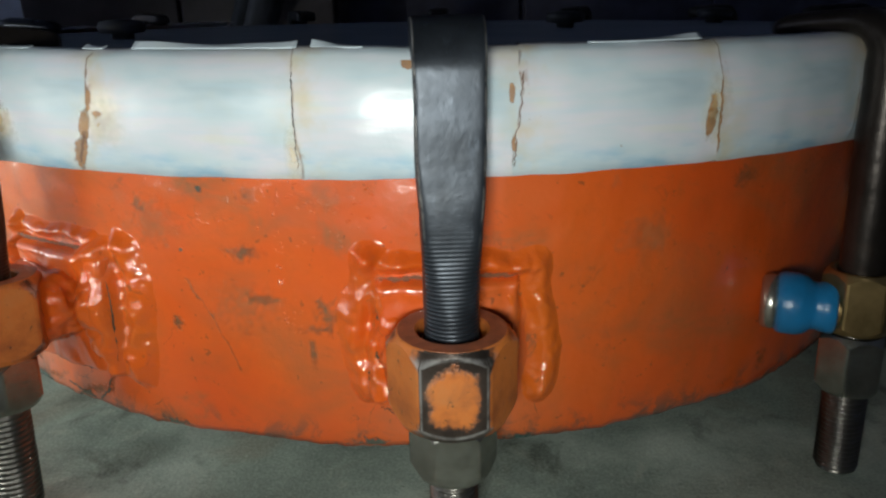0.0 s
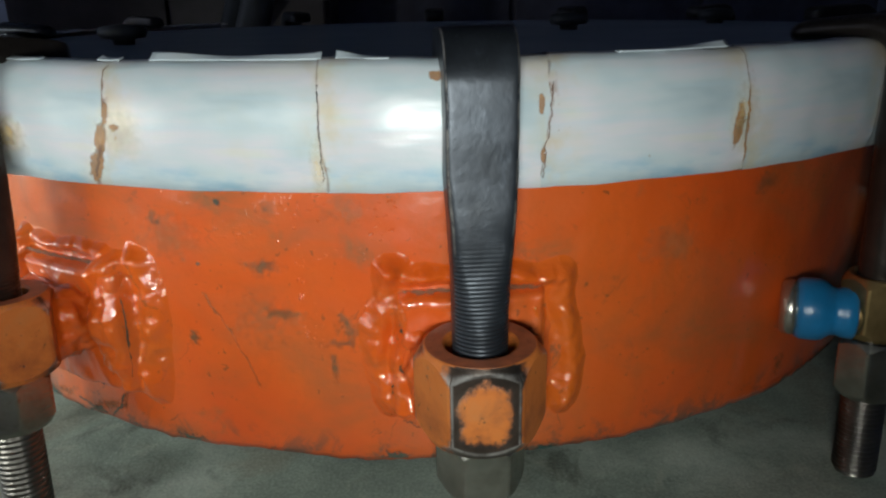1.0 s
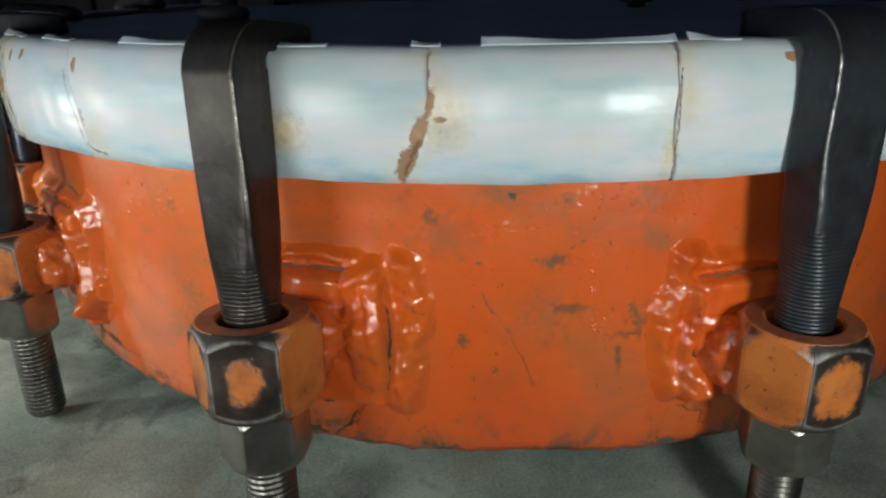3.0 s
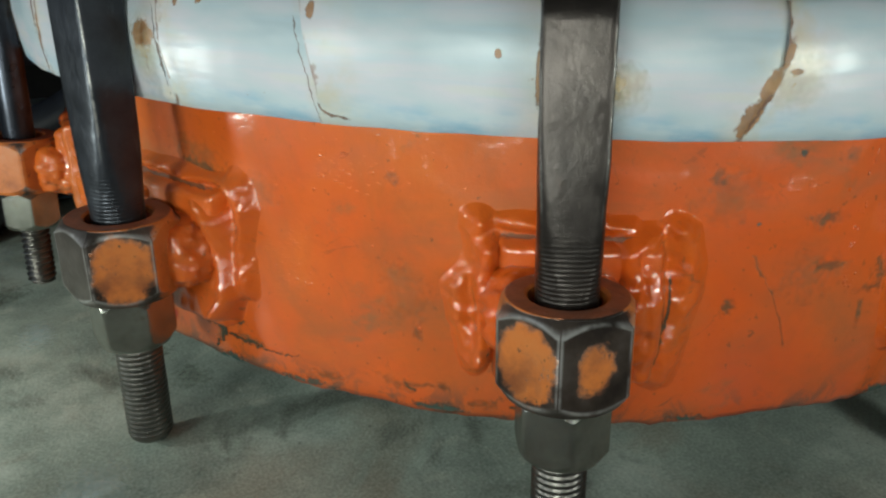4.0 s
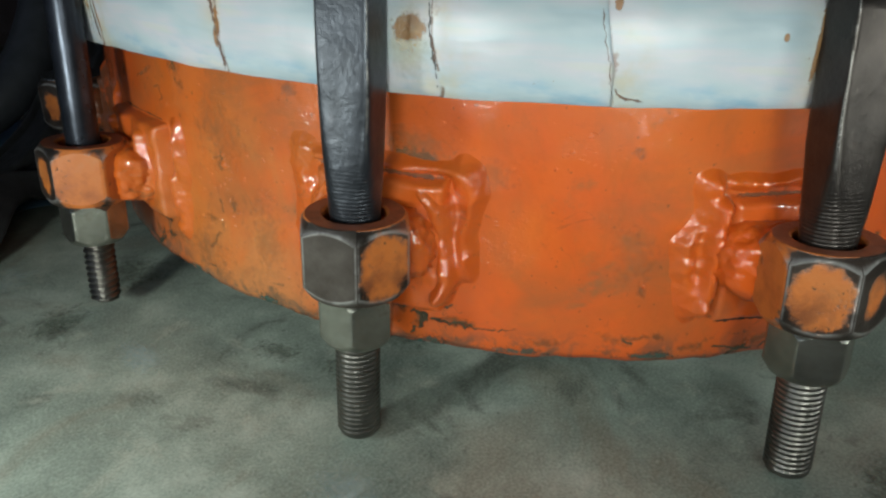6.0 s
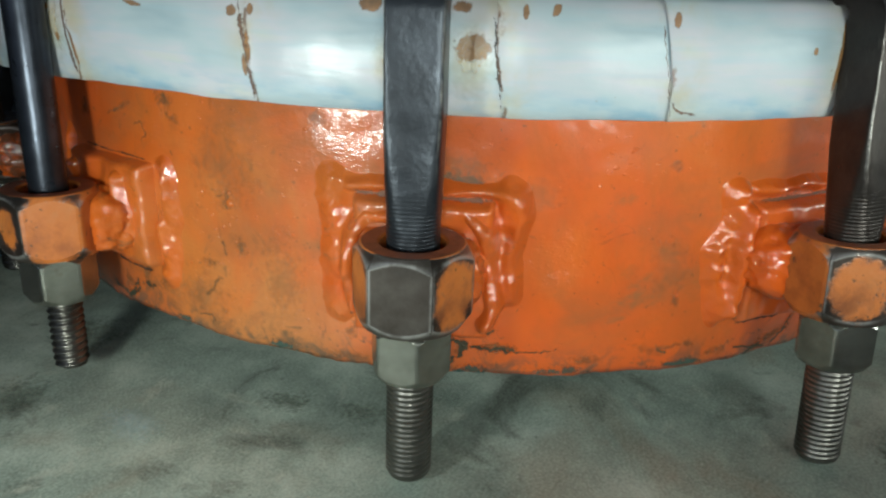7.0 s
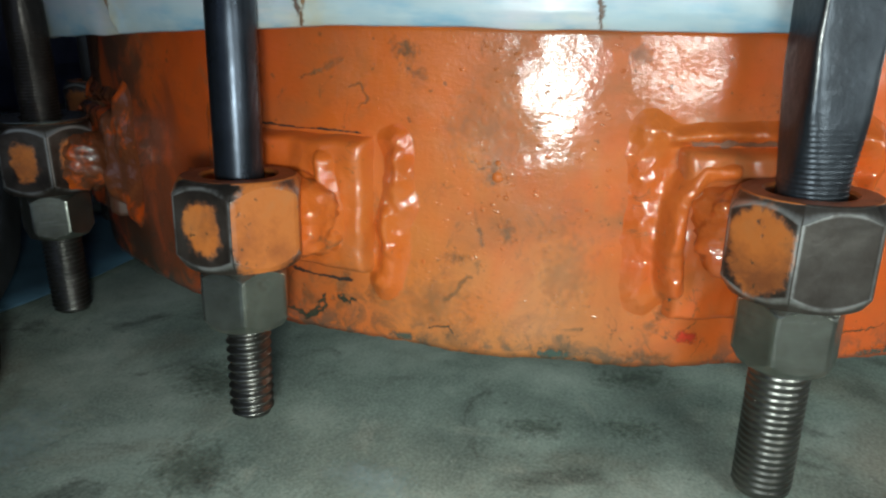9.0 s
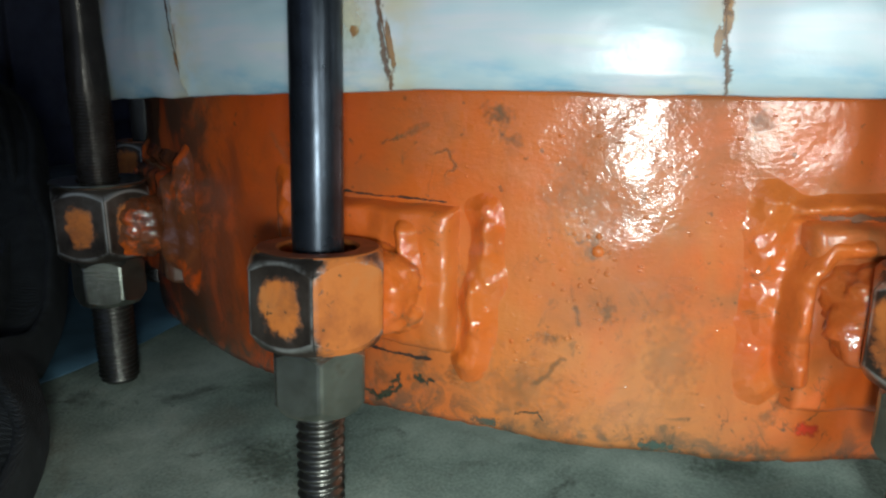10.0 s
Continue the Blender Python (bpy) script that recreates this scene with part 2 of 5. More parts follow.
def dark_steel(name, tone, rough, rust=0.3, metal=0.8, forged=1.0):
    n = Nodes(name)
    v = n.coords()
    col = n.ramp(n.noise(v, 40, 6, 0.65), [(0.3, tuple(0.6 * c for c in tone)), (0.7, tuple(1.35 * c for c in tone))])
    r = n.step(n.noise(v, 26, 6, 0.7), 0.55, 0.75)
    col = n.mix(n.math("MULTIPLY", r, rust), col, (0.13, 0.055, 0.028))
    blotch = n.step(n.noise(n.coords((1, 1, 0.5)), 22, 5, 0.7, 0.6), 0.42, 0.62)
    col = n.mix(n.math("MULTIPLY", blotch, 0.3), col, tuple(0.45 * c for c in tone))
    scuff = n.step(n.noise(n.coords((1, 1, 0.3)), 170, 4, 0.7), 0.60, 0.72)
    col = n.mix(n.math("MULTIPLY", scuff, 0.35), col, tuple(min(1, 2.6 * c) for c in tone))
    # corners rubbed bright, with the glint along them put into the colour
    worn = n.math("MULTIPLY", n.step(n.attr("arris"), 0.15, 0.75), n.step(n.noise(v, 90, 5, 0.7), 0.36, 0.60))
    col = n.mix(n.math("MULTIPLY", worn, 0.75), col, (0.36, 0.34, 0.32))
    rr = n.math("ADD", n.math("MULTIPLY", n.noise(v, 90, 4, 0.6), 0.25), n.math("SUBTRACT", rough - 0.16, n.math("MULTIPLY", worn, 0.08)))
    n.bump(n.noise(v, 60, 3, 0.5), 0.14, 0.002)
    n.bump(n.noise(v, 260, 4, 0.6), 0.04 + 0.26 * forged, 0.0008)
    # forging pits
    n.bump(n.step(n.noise(v, 150, 2, 0.5), 0.62, 0.70), -0.35 * forged, 0.0009)
    return n.finish(col, rr, metal)


def nut_steel():
    n = Nodes("bare_nut_steel")
    v = n.coords()
    col = n.ramp(n.noise(v, 60, 5, 0.6), [(0.3, (0.24, 0.235, 0.205)), (0.7, (0.46, 0.455, 0.40))])
    r = n.step(n.noise(v, 55, 5, 0.7), 0.60, 0.72)
    col = n.mix(n.math("MULTIPLY", r, 0.6), col, (0.16, 0.09, 0.035))
    n.bump(n.noise(n.coords((1, 1, 6)), 130, 4, 0.6), 0.3, 0.0008)
    return n.finish(col, 0.26, 0.95)


def sleeve_paint():
    """Hex sleeve: orange paint in the middle of the flats, bare dark steel where it is worn."""
    n = Nodes("worn_orange_hex_steel")
    v = n.coords()
    sep = n.node("ShaderNodeSeparateXYZ")
    n.link(n.coords((1, 1, 1), "UV"), sep.inputs[0])
    edge = n.math("MAXIMUM", n.math("ABSOLUTE", sep.outputs[0]), n.math("ABSOLUTE", sep.outputs[1]))
    sq = n.math("ADD", n.math("POWER", n.math("ABSOLUTE", sep.outputs[0]), 2.6), n.math("POWER", n.math("ABSOLUTE", sep.outputs[1]), 2.6))
    round_edge = n.math("POWER", sq, 0.38)
    wob = n.math("MULTIPLY", n.math("SUBTRACT", n.noise(v, 110, 6, 0.74), 0.5), 1.0)
    keep = n.math("ADD", n.attr("paint"), wob)
    mask = n.step(n.math("SUBTRACT", keep, round_edge), -0.08, 0.16)
    grain = n.step(n.noise(v, 130, 5, 0.7), 0.30, 0.40)
    smudge = n.math("ADD", 0.68, n.math("MULTIPLY", n.step(n.noise(v, 48, 5, 0.7, 0.5), 0.36, 0.56), 0.32))
    mask = n.math("MULTIPLY", n.math("MULTIPLY", mask, grain), n.math("MAXIMUM", smudge, n.step(n.attr("paint"), 0.9, 1.1)))
    paint = n.ramp(n.noise(v, 55, 6, 0.65), [(0.3, (0.30, 0.080, 0.018)), (0.55, (0.50, 0.145, 0.028)), (0.8, (0.46, 0.17, 0.050))])
    steel = n.ramp(n.noise(v, 50, 5, 0.6), [(0.3, (0.034, 0.027, 0.023)), (0.5, (0.082, 0.061, 0.050)), (0.7, (0.135, 0.110, 0.094))])
    bare = n.step(n.attr("paint"), 0.0, -0.4)
    steel = n.mix(n.math("MULTIPLY", bare, 0.5), steel, n.ramp(n.noise(v, 70, 5, 0.65), [(0.3, (0.085, 0.072, 0.064)), (0.7, (0.20, 0.180, 0.162))]))
    # pale line near each flat's rim: bare steel with its edge highlight painted in
    bright = n.math("MULTIPLY", n.step(edge, 0.88, 0.95), n.math("SUBTRACT", 1.0, n.step(edge, 0.972, 0.99)))
    steel = n.mix(n.math("MULTIPLY", bright, n.math("MULTIPLY", n.step(n.noise(v, 60, 4, 0.6), 0.30, 0.58), 0.85)), steel, (0.50, 0.48, 0.46))
    pits = n.step(n.noise(v, 240, 3, 0.6), 0.66, 0.71)
    paint = n.mix(n.math("MULTIPLY", pits, 0.8), paint, (0.06, 0.04, 0.02))
    # the upper face is coated in thin rusty red
    tc = n.node("ShaderNodeTexCoord")
    up = n.node("ShaderNodeSeparateXYZ")
    n.link(tc.outputs["Normal"], up.inputs[0])
    crown = n.step(up.outputs[2], 0.80, 0.95)
    rusty = n.ramp(n.noise(v, 90, 6, 0.7), [(0.3, (0.14, 0.050, 0.028)), (0.7, (0.36, 0.105, 0.045))])
    col = n.mix(crown, n.mix(mask, steel, paint), rusty)
    metal = n.math("MULTIPLY", n.math("SUBTRACT", 1.0, mask), n.math("SUBTRACT", 0.7, n.math("MULTIPLY", crown, 0.7)))
    n.bump(mask, 0.5, 0.0006)
    n.bump(n.noise(v, 130, 4, 0.65), 0.35, 0.001)
    return n.finish(col, n.math("SUBTRACT", 0.46, n.math("MULTIPLY", metal, 0.2)), metal)


def lid_blue():
    n = Nodes("dark_blue_lid_paint")
    v = n.coords()
    col = n.ramp(n.noise(v, 7, 5, 0.6), [(0.3, (0.31, 0.39, 0.47)), (0.7, (0.41, 0.50, 0.58))])
    n.bump(n.noise(v, 90, 4, 0.6), 0.12, 0.001)
    return n.finish(col, 0.22, 0.0)


def concrete():
    n = Nodes("worn_green_grey_concrete")
    v = n.coords()
    a = n.noise(v, 8, 8, 0.68, 0.1)
    col = n.ramp(a, [(0.34, (0.115, 0.150, 0.128)), (0.5, (0.305, 0.365, 0.310)), (0.64, (0.58, 0.645, 0.56))])
    brown = n.step(n.noise(v, 9.5, 6, 0.6, 0.8), 0.52, 0.68)
    col = n.mix(n.math("MULTIPLY", brown, 0.6), col, (0.24, 0.205, 0.145))
    oil = n.step(n.noise(v, 13, 6, 0.65, 0.9), 0.56, 0.68)
    col = n.mix(n.math("MULTIPLY", oil, 0.8), col, (0.055, 0.060, 0.046))
    pale = n.step(n.noise(v, 24, 6, 0.7, 0.6), 0.58, 0.70)
    col = n.mix(n.math("MULTIPLY", pale, 0.5), col, (0.55, 0.55, 0.46))
    dust = n.step(n.noise(v, 300, 3, 0.6), 0.61, 0.70)
    col = n.mix(n.math("MULTIPLY", dust, 0.45), col, (0.50, 0.53, 0.47))
    grit = n.noise(v, 560, 3, 0.6)
    col = n.mix(0.36, col, n.ramp(grit, [(0.35, (0.065, 0.075, 0.066)), (0.65, (0.38, 0.42, 0.37))]))
    n.bump(grit, 0.35, 0.0008)
    fleck = n.step(n.noise(v, 190, 2, 0.5), 0.70, 0.76)
    col = n.mix(n.math("MULTIPLY", fleck, 0.5), col, (0.05, 0.055, 0.045))
    n.bump(n.noise(v, 22, 5, 0.6), 0.3, 0.004)
    return n.finish(col, 0.5, 0.0)


def canvas():
    """Coarse black webbing: two crossing sets of threads."""
    n = Nodes("black_woven_canvas")
    v = n.coords()
    col = n.ramp(n.noise(v, 60, 5, 0.6), [(0.3, (0.010, 0.010, 0.012)), (0.7, (0.034, 0.035, 0.038))])
    weave = []
    for way in ("X", "Z"):
        w = n.node("ShaderNodeTexWave", Scale=300.0, Distortion=2.0)
        w.bands_direction = way
        n.link(v, w.inputs["Vector"])
        weave.append(w.outputs["Fac"])
    n.bump(n.math("MULTIPLY", *weave), 0.8, 0.0015)
    n.bump(n.noise(v, 25, 4, 0.6), 0.3, 0.006)
    return n.finish(col, 0.75, 0.0)


def plain(name, tone, rough=0.5, metal=0.0, scale=30.0, spread=0.3):
    n = Nodes(name)
    v = n.coords()
    col = n.ramp(n.noise(v, scale, 5, 0.6), [(0.3, tuple((1 - spread) * c for c in tone)), (0.7, tuple(min(1, (1 + spread) * c) for c in tone))])
    n.bump(n.noise(v, scale * 5, 4, 0.6), 0.2, 0.001)
    return n.finish(col, rough, metal)


ORANGE, WELD, TAPE, LID, CONCRETE = orange_paint(), weld_paint(), tape_white(), lid_blue(), concrete()
BAR = dark_steel("blackened_forged_steel", (0.042, 0.046, 0.055), 0.38, 0.12, 0.7)
BAR_BROWN = dark_steel("brown_forged_steel", (0.044, 0.036, 0.032), 0.36, 0.25, 0.7)
BAR_SMOOTH = dark_steel("polished_dark_steel", (0.045, 0.050, 0.064), 0.34, 0.05, 0.8, 0.0)
THREAD = plain("oiled_thread_steel", (0.165, 0.155, 0.140), 0.32, 0.95, 45, 0.35)
BAR_DULL = dark_steel("dull_blue_black_steel", (0.033, 0.039, 0.049), 0.42, 0.10, 0.6, 0.45)
# far bolts get a darker steel: the dim light there is in the colour
BAR_FAR_DIM = dark_steel("dimmed_far_steel", (0.030, 0.028, 0.028), 0.5, 0.1, 0.4)
NUT, SLEEVE = nut_steel(), sleeve_paint()
BLUE = plain("blue_enamel", (0.012, 0.16, 0.36), 0.3, 0.0, 60, 0.15)
BRASS = plain("tarnished_brass", (0.36, 0.25, 0.11), 0.35, 0.9, 60)
CHROME = plain("dull_chrome", (0.5, 0.48, 0.42), 0.25, 0.9, 60, 0.15)
WALL = plain("dark_blue_grey_wall", (0.52, 0.55, 0.68), 0.7, 0.0, 6)
CABINET = plain("dark_brown_cabinet_paint", (0.065, 0.050, 0.055), 0.45, 0.0, 12)
PANEL = plain("dark_grey_panel_paint", (0.13, 0.13, 0.19), 0.5, 0.0, 12)
RUBBER = plain("black_rubber", (0.040, 0.043, 0.050), 0.5, 0.0, 40)
GRIME, RUST, RUB = stain("black_grime", (0.085, 0.062, 0.030), 0.45, 0.42, 0.58), stain("brown_rust_stain", (0.30, 0.140, 0.045), 0.45, 0.12, 0.88, 0.36, 0.30), stain("rubbed_primer", (0.25, 0.115, 0.045), 0.4, 0.6, 0.5)
OIL = stain("dark_oil_stain", (0.060, 0.066, 0.050), 0.4, 0.55, 0.62, 0.8, 0.5)
DUST = stain("pale_blue_grey_dust", (0.36, 0.43, 0.44), 0.6, 0.55, 0.5, 0.7, 0.5)
DULL = stain("brown_grime", (0.135, 0.070, 0.030), 0.45, 0.50, 0.62)
TEAL, RED, OCHRE = stain("old_green_paint", (0.02, 0.065, 0.055)), stain("red_paint_smear", (0.50, 0.03, 0.018), 0.3, 0.35, 0.8, 0.9, 0.5), stain("yellow_stain", (0.58, 0.43, 0.20), 0.42, 0.55, 0.5, 0.35, 0.45)
GREEN_BLACK, CRACK = stain("green_black_dirt", (0.026, 0.034, 0.022), 0.4, 0.25, 0.92, 0.9, 0.36), stain("open_paint_crack", (0.016, 0.012, 0.010), 0.6, 0.12, 0.95)
SEAM = stain("rusty_joint", (0.13, 0.055, 0.024), 0.5, 0.30, 0.85, 0.7, 0.45)
CANVAS = canvas()
BLUE_SHEET = plain("faded_blue_plastic_sheet", (0.060, 0.115, 0.165), 0.5, 0.0, 25)
BLOCK = plain("dark_support_steel", (0.05, 0.045, 0.04), 0.6, 0.3, 30)

# ---------------------------------------------------------------- mesh helpers


def mesh_object(name, verts, faces, material, parent=None, label="", smooth=True, uvs=None, attrs=None):
    data = bpy.data.meshes.new(name)
    data.from_pydata([tuple(v) for v in verts], [], faces)
    data.materials.append(material)
    if smooth:
        data.polygons.foreach_set("use_smooth", [True] * len(data.polygons))
    if uvs is not None:
        layer = data.uv_layers.new(name="UVMap")
        for loop in data.loops:
            layer.data[loop.index].uv = uvs[loop.vertex_index]
    for key, values in (attrs or {}).items():
        a = data.attributes.new(key, "FLOAT", "POINT")
        a.data.foreach_set("value", [float(x) for x in values])
    data.update()
    ob = new(name, data)
    if parent is not None:
        ob.parent = parent
    if label:
        tagged(ob, label)
    return ob


def grid_faces(rows, cols, wrap_rows=False, wrap_cols=False, base=0):
    out = []
    for i in range(rows if wrap_rows else rows - 1):
        for j in range(cols if wrap_cols else cols - 1):
            a, b = i * cols + j, i * cols + (j + 1) % cols
            c, d = ((i + 1) % rows) * cols + (j + 1) % cols, ((i + 1) % rows) * cols + j
            out.append((base + a, base + b, base + c, base + d))
    return out


def part(name, bm, material, parent, label=""):
    data = bpy.data.meshes.new(name)
    bm.to_mesh(data)
    bm.free()
    data.materials.append(material)
    ob = new(name, data)
    ob.parent = parent
    if label:
        tagged(ob, label)
    return ob


def box_bm(lo, hi, bevel=0.0, segments=2):
    bm = bmesh.new()
    bmesh.ops.create_cube(bm, size=1)
    for v in bm.verts:
        v.co = Vector(((lo[k] + hi[k]) / 2 + v.co[k] * (hi[k] - lo[k]) for k in range(3)))
    if bevel:
        bmesh.ops.bevel(bm, geom=bm.edges[:], offset=bevel, segments=segments, affect="EDGES", profile=0.7)
    return bm


def thing(name, m, label, category, group="", kind=""):
    ob = new(name)
    ob.empty_display_size = 0.02
    ob.matrix_world = m
    return tagged(ob, label, category, group, kind)


def n3(x, y, z, s, seed=0.0):
    return noise.noise(Vector((x * s + seed, y * s - seed, z * s + 0.5 * seed)))


def turb(x, y, z, s, seed=0.0):
    return n3(x, y, z, s, seed) + 0.5 * n3(x, y, z, 2.1 * s, seed + 7) + 0.25 * n3(x, y, z, 4.3 * s, seed + 13)


def polar(r, deg, z):
    a = radians(deg)
    return (r * math.cos(a), r * math.sin(a), z)


# ---------------------------------------------------------------- plan
RING_R, RING_LOW, RING_TOP = 0.375, 0.042, 0.190
TAPE_R = 0.398


def far_side(deg):
    """0 on the near sides of the vessel, rising to 1 towards its out-of-round far side."""
    k = min(1.0, max(0.0, (180 - deg % 360) / 38)) if deg % 360 <= 180 else 0.0
    return k if deg % 360 > 90 else max(0.0, min(1.0, (deg % 360 - 40) / 50))


# ---------------------------------------------------------------- room
floor = mesh_object("floor", [(-4, -4, 0), (4, -4, 0), (4, 4, 0), (-4, 4, 0), (-4, -4, -0.1), (4, -4, -0.1), (4, 4, -0.1), (-4, 4, -0.1)],
                    [(0, 1, 2, 3), (4, 7, 6, 5), (0, 4, 5, 1), (1, 5, 6, 2), (2, 6, 7, 3), (3, 7, 4, 0)], CONCRETE, smooth=False)
tagged(floor, "worn grey-green concrete workshop floor with oil stains", "floor", kind="structure")
for wall_name, lo, hi in (("wall_north", (-2.6, 1.4, 0), (2.2, 1.6, 3)), ("wall_south", (-2.6, -3.2, 0), (2.2, -3, 3)),
                          ("wall_east", (1.5, -3, 0), (1.7, 1.4, 3)), ("wall_west", (-2.6, -3, 0), (-2.4, -0.7, 3)),
                          ("wall_west", (-2.6, 1.1, 0), (-2.4, 1.4, 3)), ("wall_west", (-2.6, -0.7, 2.3), (-2.4, 1.1, 3))):
    w = part(wall_name, box_bm(lo, hi), WALL, None)
    tagged(w, "dark unlit blue-grey painted workshop wall", "wall", kind="structure")
c = part("ceiling", box_bm((-2.6, -3.2, 3), (2.2, 2.2, 3.2)), WALL, None)
tagged(c, "dark unlit workshop ceiling", "ceiling", kind="structure")


# ---------------------------------------------------------------- the ring
def wall_radius(x, y, z):
    return RING_R + 0.0095 * far_side(math.degrees(math.atan2(y, x))) ** 1.5 + 0.0011 * turb(x, y, z, 14, 1) + 0.0004 * turb(x, y, z, 60, 2)


def build_ring_wall(parent):
    n_a, n_z = 540, 44
    zs = np.linspace(0, 1, n_z)
    verts = []
    for i in range(n_a):
        deg = 360 * i / n_a
        ca, sa = math.cos(radians(deg)), math.sin(radians(deg))
        x, y = RING_R * ca, RING_R * sa
        ragged = 0.0022 * turb(x, y, 0, 22, 3) + 0.0012 * n3(x, y, 0, 160, 5)
        for k in zs:
            low = RING_LOW - 0.006 * far_side(deg)
            z = low + ragged * (1 - k) ** 6 + k * (RING_TOP - low)
            r = wall_radius(x, y, z) - 0.002 * (1 - k) ** 30
            verts.append((r * ca, r * sa, z))
        verts.append(((RING_R - 0.016) * ca, (RING_R - 0.016) * sa, RING_TOP))
        verts.append(((RING_R - 0.016) * ca, (RING_R - 0.016) * sa, RING_LOW + ragged))
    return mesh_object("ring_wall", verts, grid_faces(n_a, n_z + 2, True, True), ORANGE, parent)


def build_pad(parent, deg, half, low, high, seed):
    """A block that follows the wall, 12 mm proud with soft painted edges."""
    n_u, n_z = 50, 44
    span = math.degrees(half / RING_R)
    verts = []
    for i in range(n_u):
        u = -1 + 2 * i / (n_u - 1)
        for j in range(n_z):
            w = -1 + 2 * j / (n_z - 1)
            d = min(half * (1 - abs(u)), (high - low) / 2 * (1 - abs(w)))
            e = min(1.0, max(0.0, d) / 0.0042)
            h = 0.0110 * math.sqrt(1 - (1 - e) ** 2) + 0.0010 * n3(u, w, seed, 3.5)
            z = (low + high) / 2 + w * (high - low) / 2 + 0.0010 * n3(u, seed, w, 2.5)
            p = polar(1, deg + span * u * (1 + 0.03 * n3(w, seed, 1, 3)), z)
            rr = wall_radius(RING_R * p[0], RING_R * p[1], z) - 0.001 + h + 0.0012 * turb(p[0], p[1], z, 26, seed)
            verts.append((rr * p[0], rr * p[1], z))
    return mesh_object("pad_plate", verts, grid_faces(n_u, n_z), ORANGE, parent)


def build_bead(parent, deg, strokes, seed, step=0.0008):
    """Weld runs under paint. Each stroke: its points (mm along the wall from the bolt, mm above the floor), half width, height over the wall."""
    ts = np.arange(-0.078, 0.0781, step)
    zs = np.arange(0.058, 0.1601, step)
    tt, zz = np.meshgrid(ts, zs, indexing="ij")
    wob = np.array([[(n3(t, z, seed, 55), n3(t, z, seed + 9, 55), n3(t, z, seed, 170), n3(t, 0.7 * z, seed, 58, 3.0)) for z in zs] for t in ts])
    tw, zw = tt + 0.0022 * wob[..., 0] + 0.0005 * wob[..., 2], zz + 0.0022 * wob[..., 1]
    field = np.zeros_like(tt)
    for points, half, high in strokes:
        best = np.full_like(tt, 9.0)
        for (ta, za), (tb, zb) in zip(points, points[1:] or points):
            ta, za, tb, zb = ta / 1000, za / 1000, tb / 1000, zb / 1000
            long = max(1e-9, (tb - ta) ** 2 + (zb - za) ** 2)
            k = np.clip(((tw - ta) * (tb - ta) + (zw - za) * (zb - za)) / long, 0, 1)
            best = np.minimum(best, np.hypot(tw - ta - k * (tb - ta), zw - za - k * (zb - za)))
        q = best / (half / 1000 * (1 + 0.30 * wob[..., 3]))
        rise = np.exp(-1.15 * q ** (3.0 if high > 11 else 2.1))
        run = high / 1000 * rise * (0.90 + 0.32 * wob[..., 3] + 0.10 * wob[..., 2])
        field = np.maximum(field, run) + 0.25 * np.minimum(field, run)
    body = np.clip(field / 0.004, 0, 1)
    rag = np.array([[n3(t, z, seed + 5, 115) + 0.6 * n3(t, z, seed + 7, 240) for z in zs] for t in ts])
    field = field + 0.0015 * body * rag
    for _ in range(2):
        field[1:-1] = (field[:-2] + 2 * field[1:-1] + field[2:]) / 4
        field[:, 1:-1] = (field[:, :-2] + 2 * field[:, 1:-1] + field[:, 2:]) / 4
    verts = []
    for i, t in enumerate(ts):
        d = deg + math.degrees(t / RING_R)
        ca, sa = math.cos(radians(d)), math.sin(radians(d))
        for j, z in enumerate(zs):
            rr = wall_radius(RING_R * ca, RING_R * sa, z) - 0.0011 + field[i, j]
            verts.append((rr * ca, rr * sa, z))
    flat = field.ravel()
    faces = [f for f in grid_faces(len(ts), len(zs)) if max(flat[k] for k in f) > 0.0007]
    return mesh_object("weld_bead", verts, faces, WELD, parent)


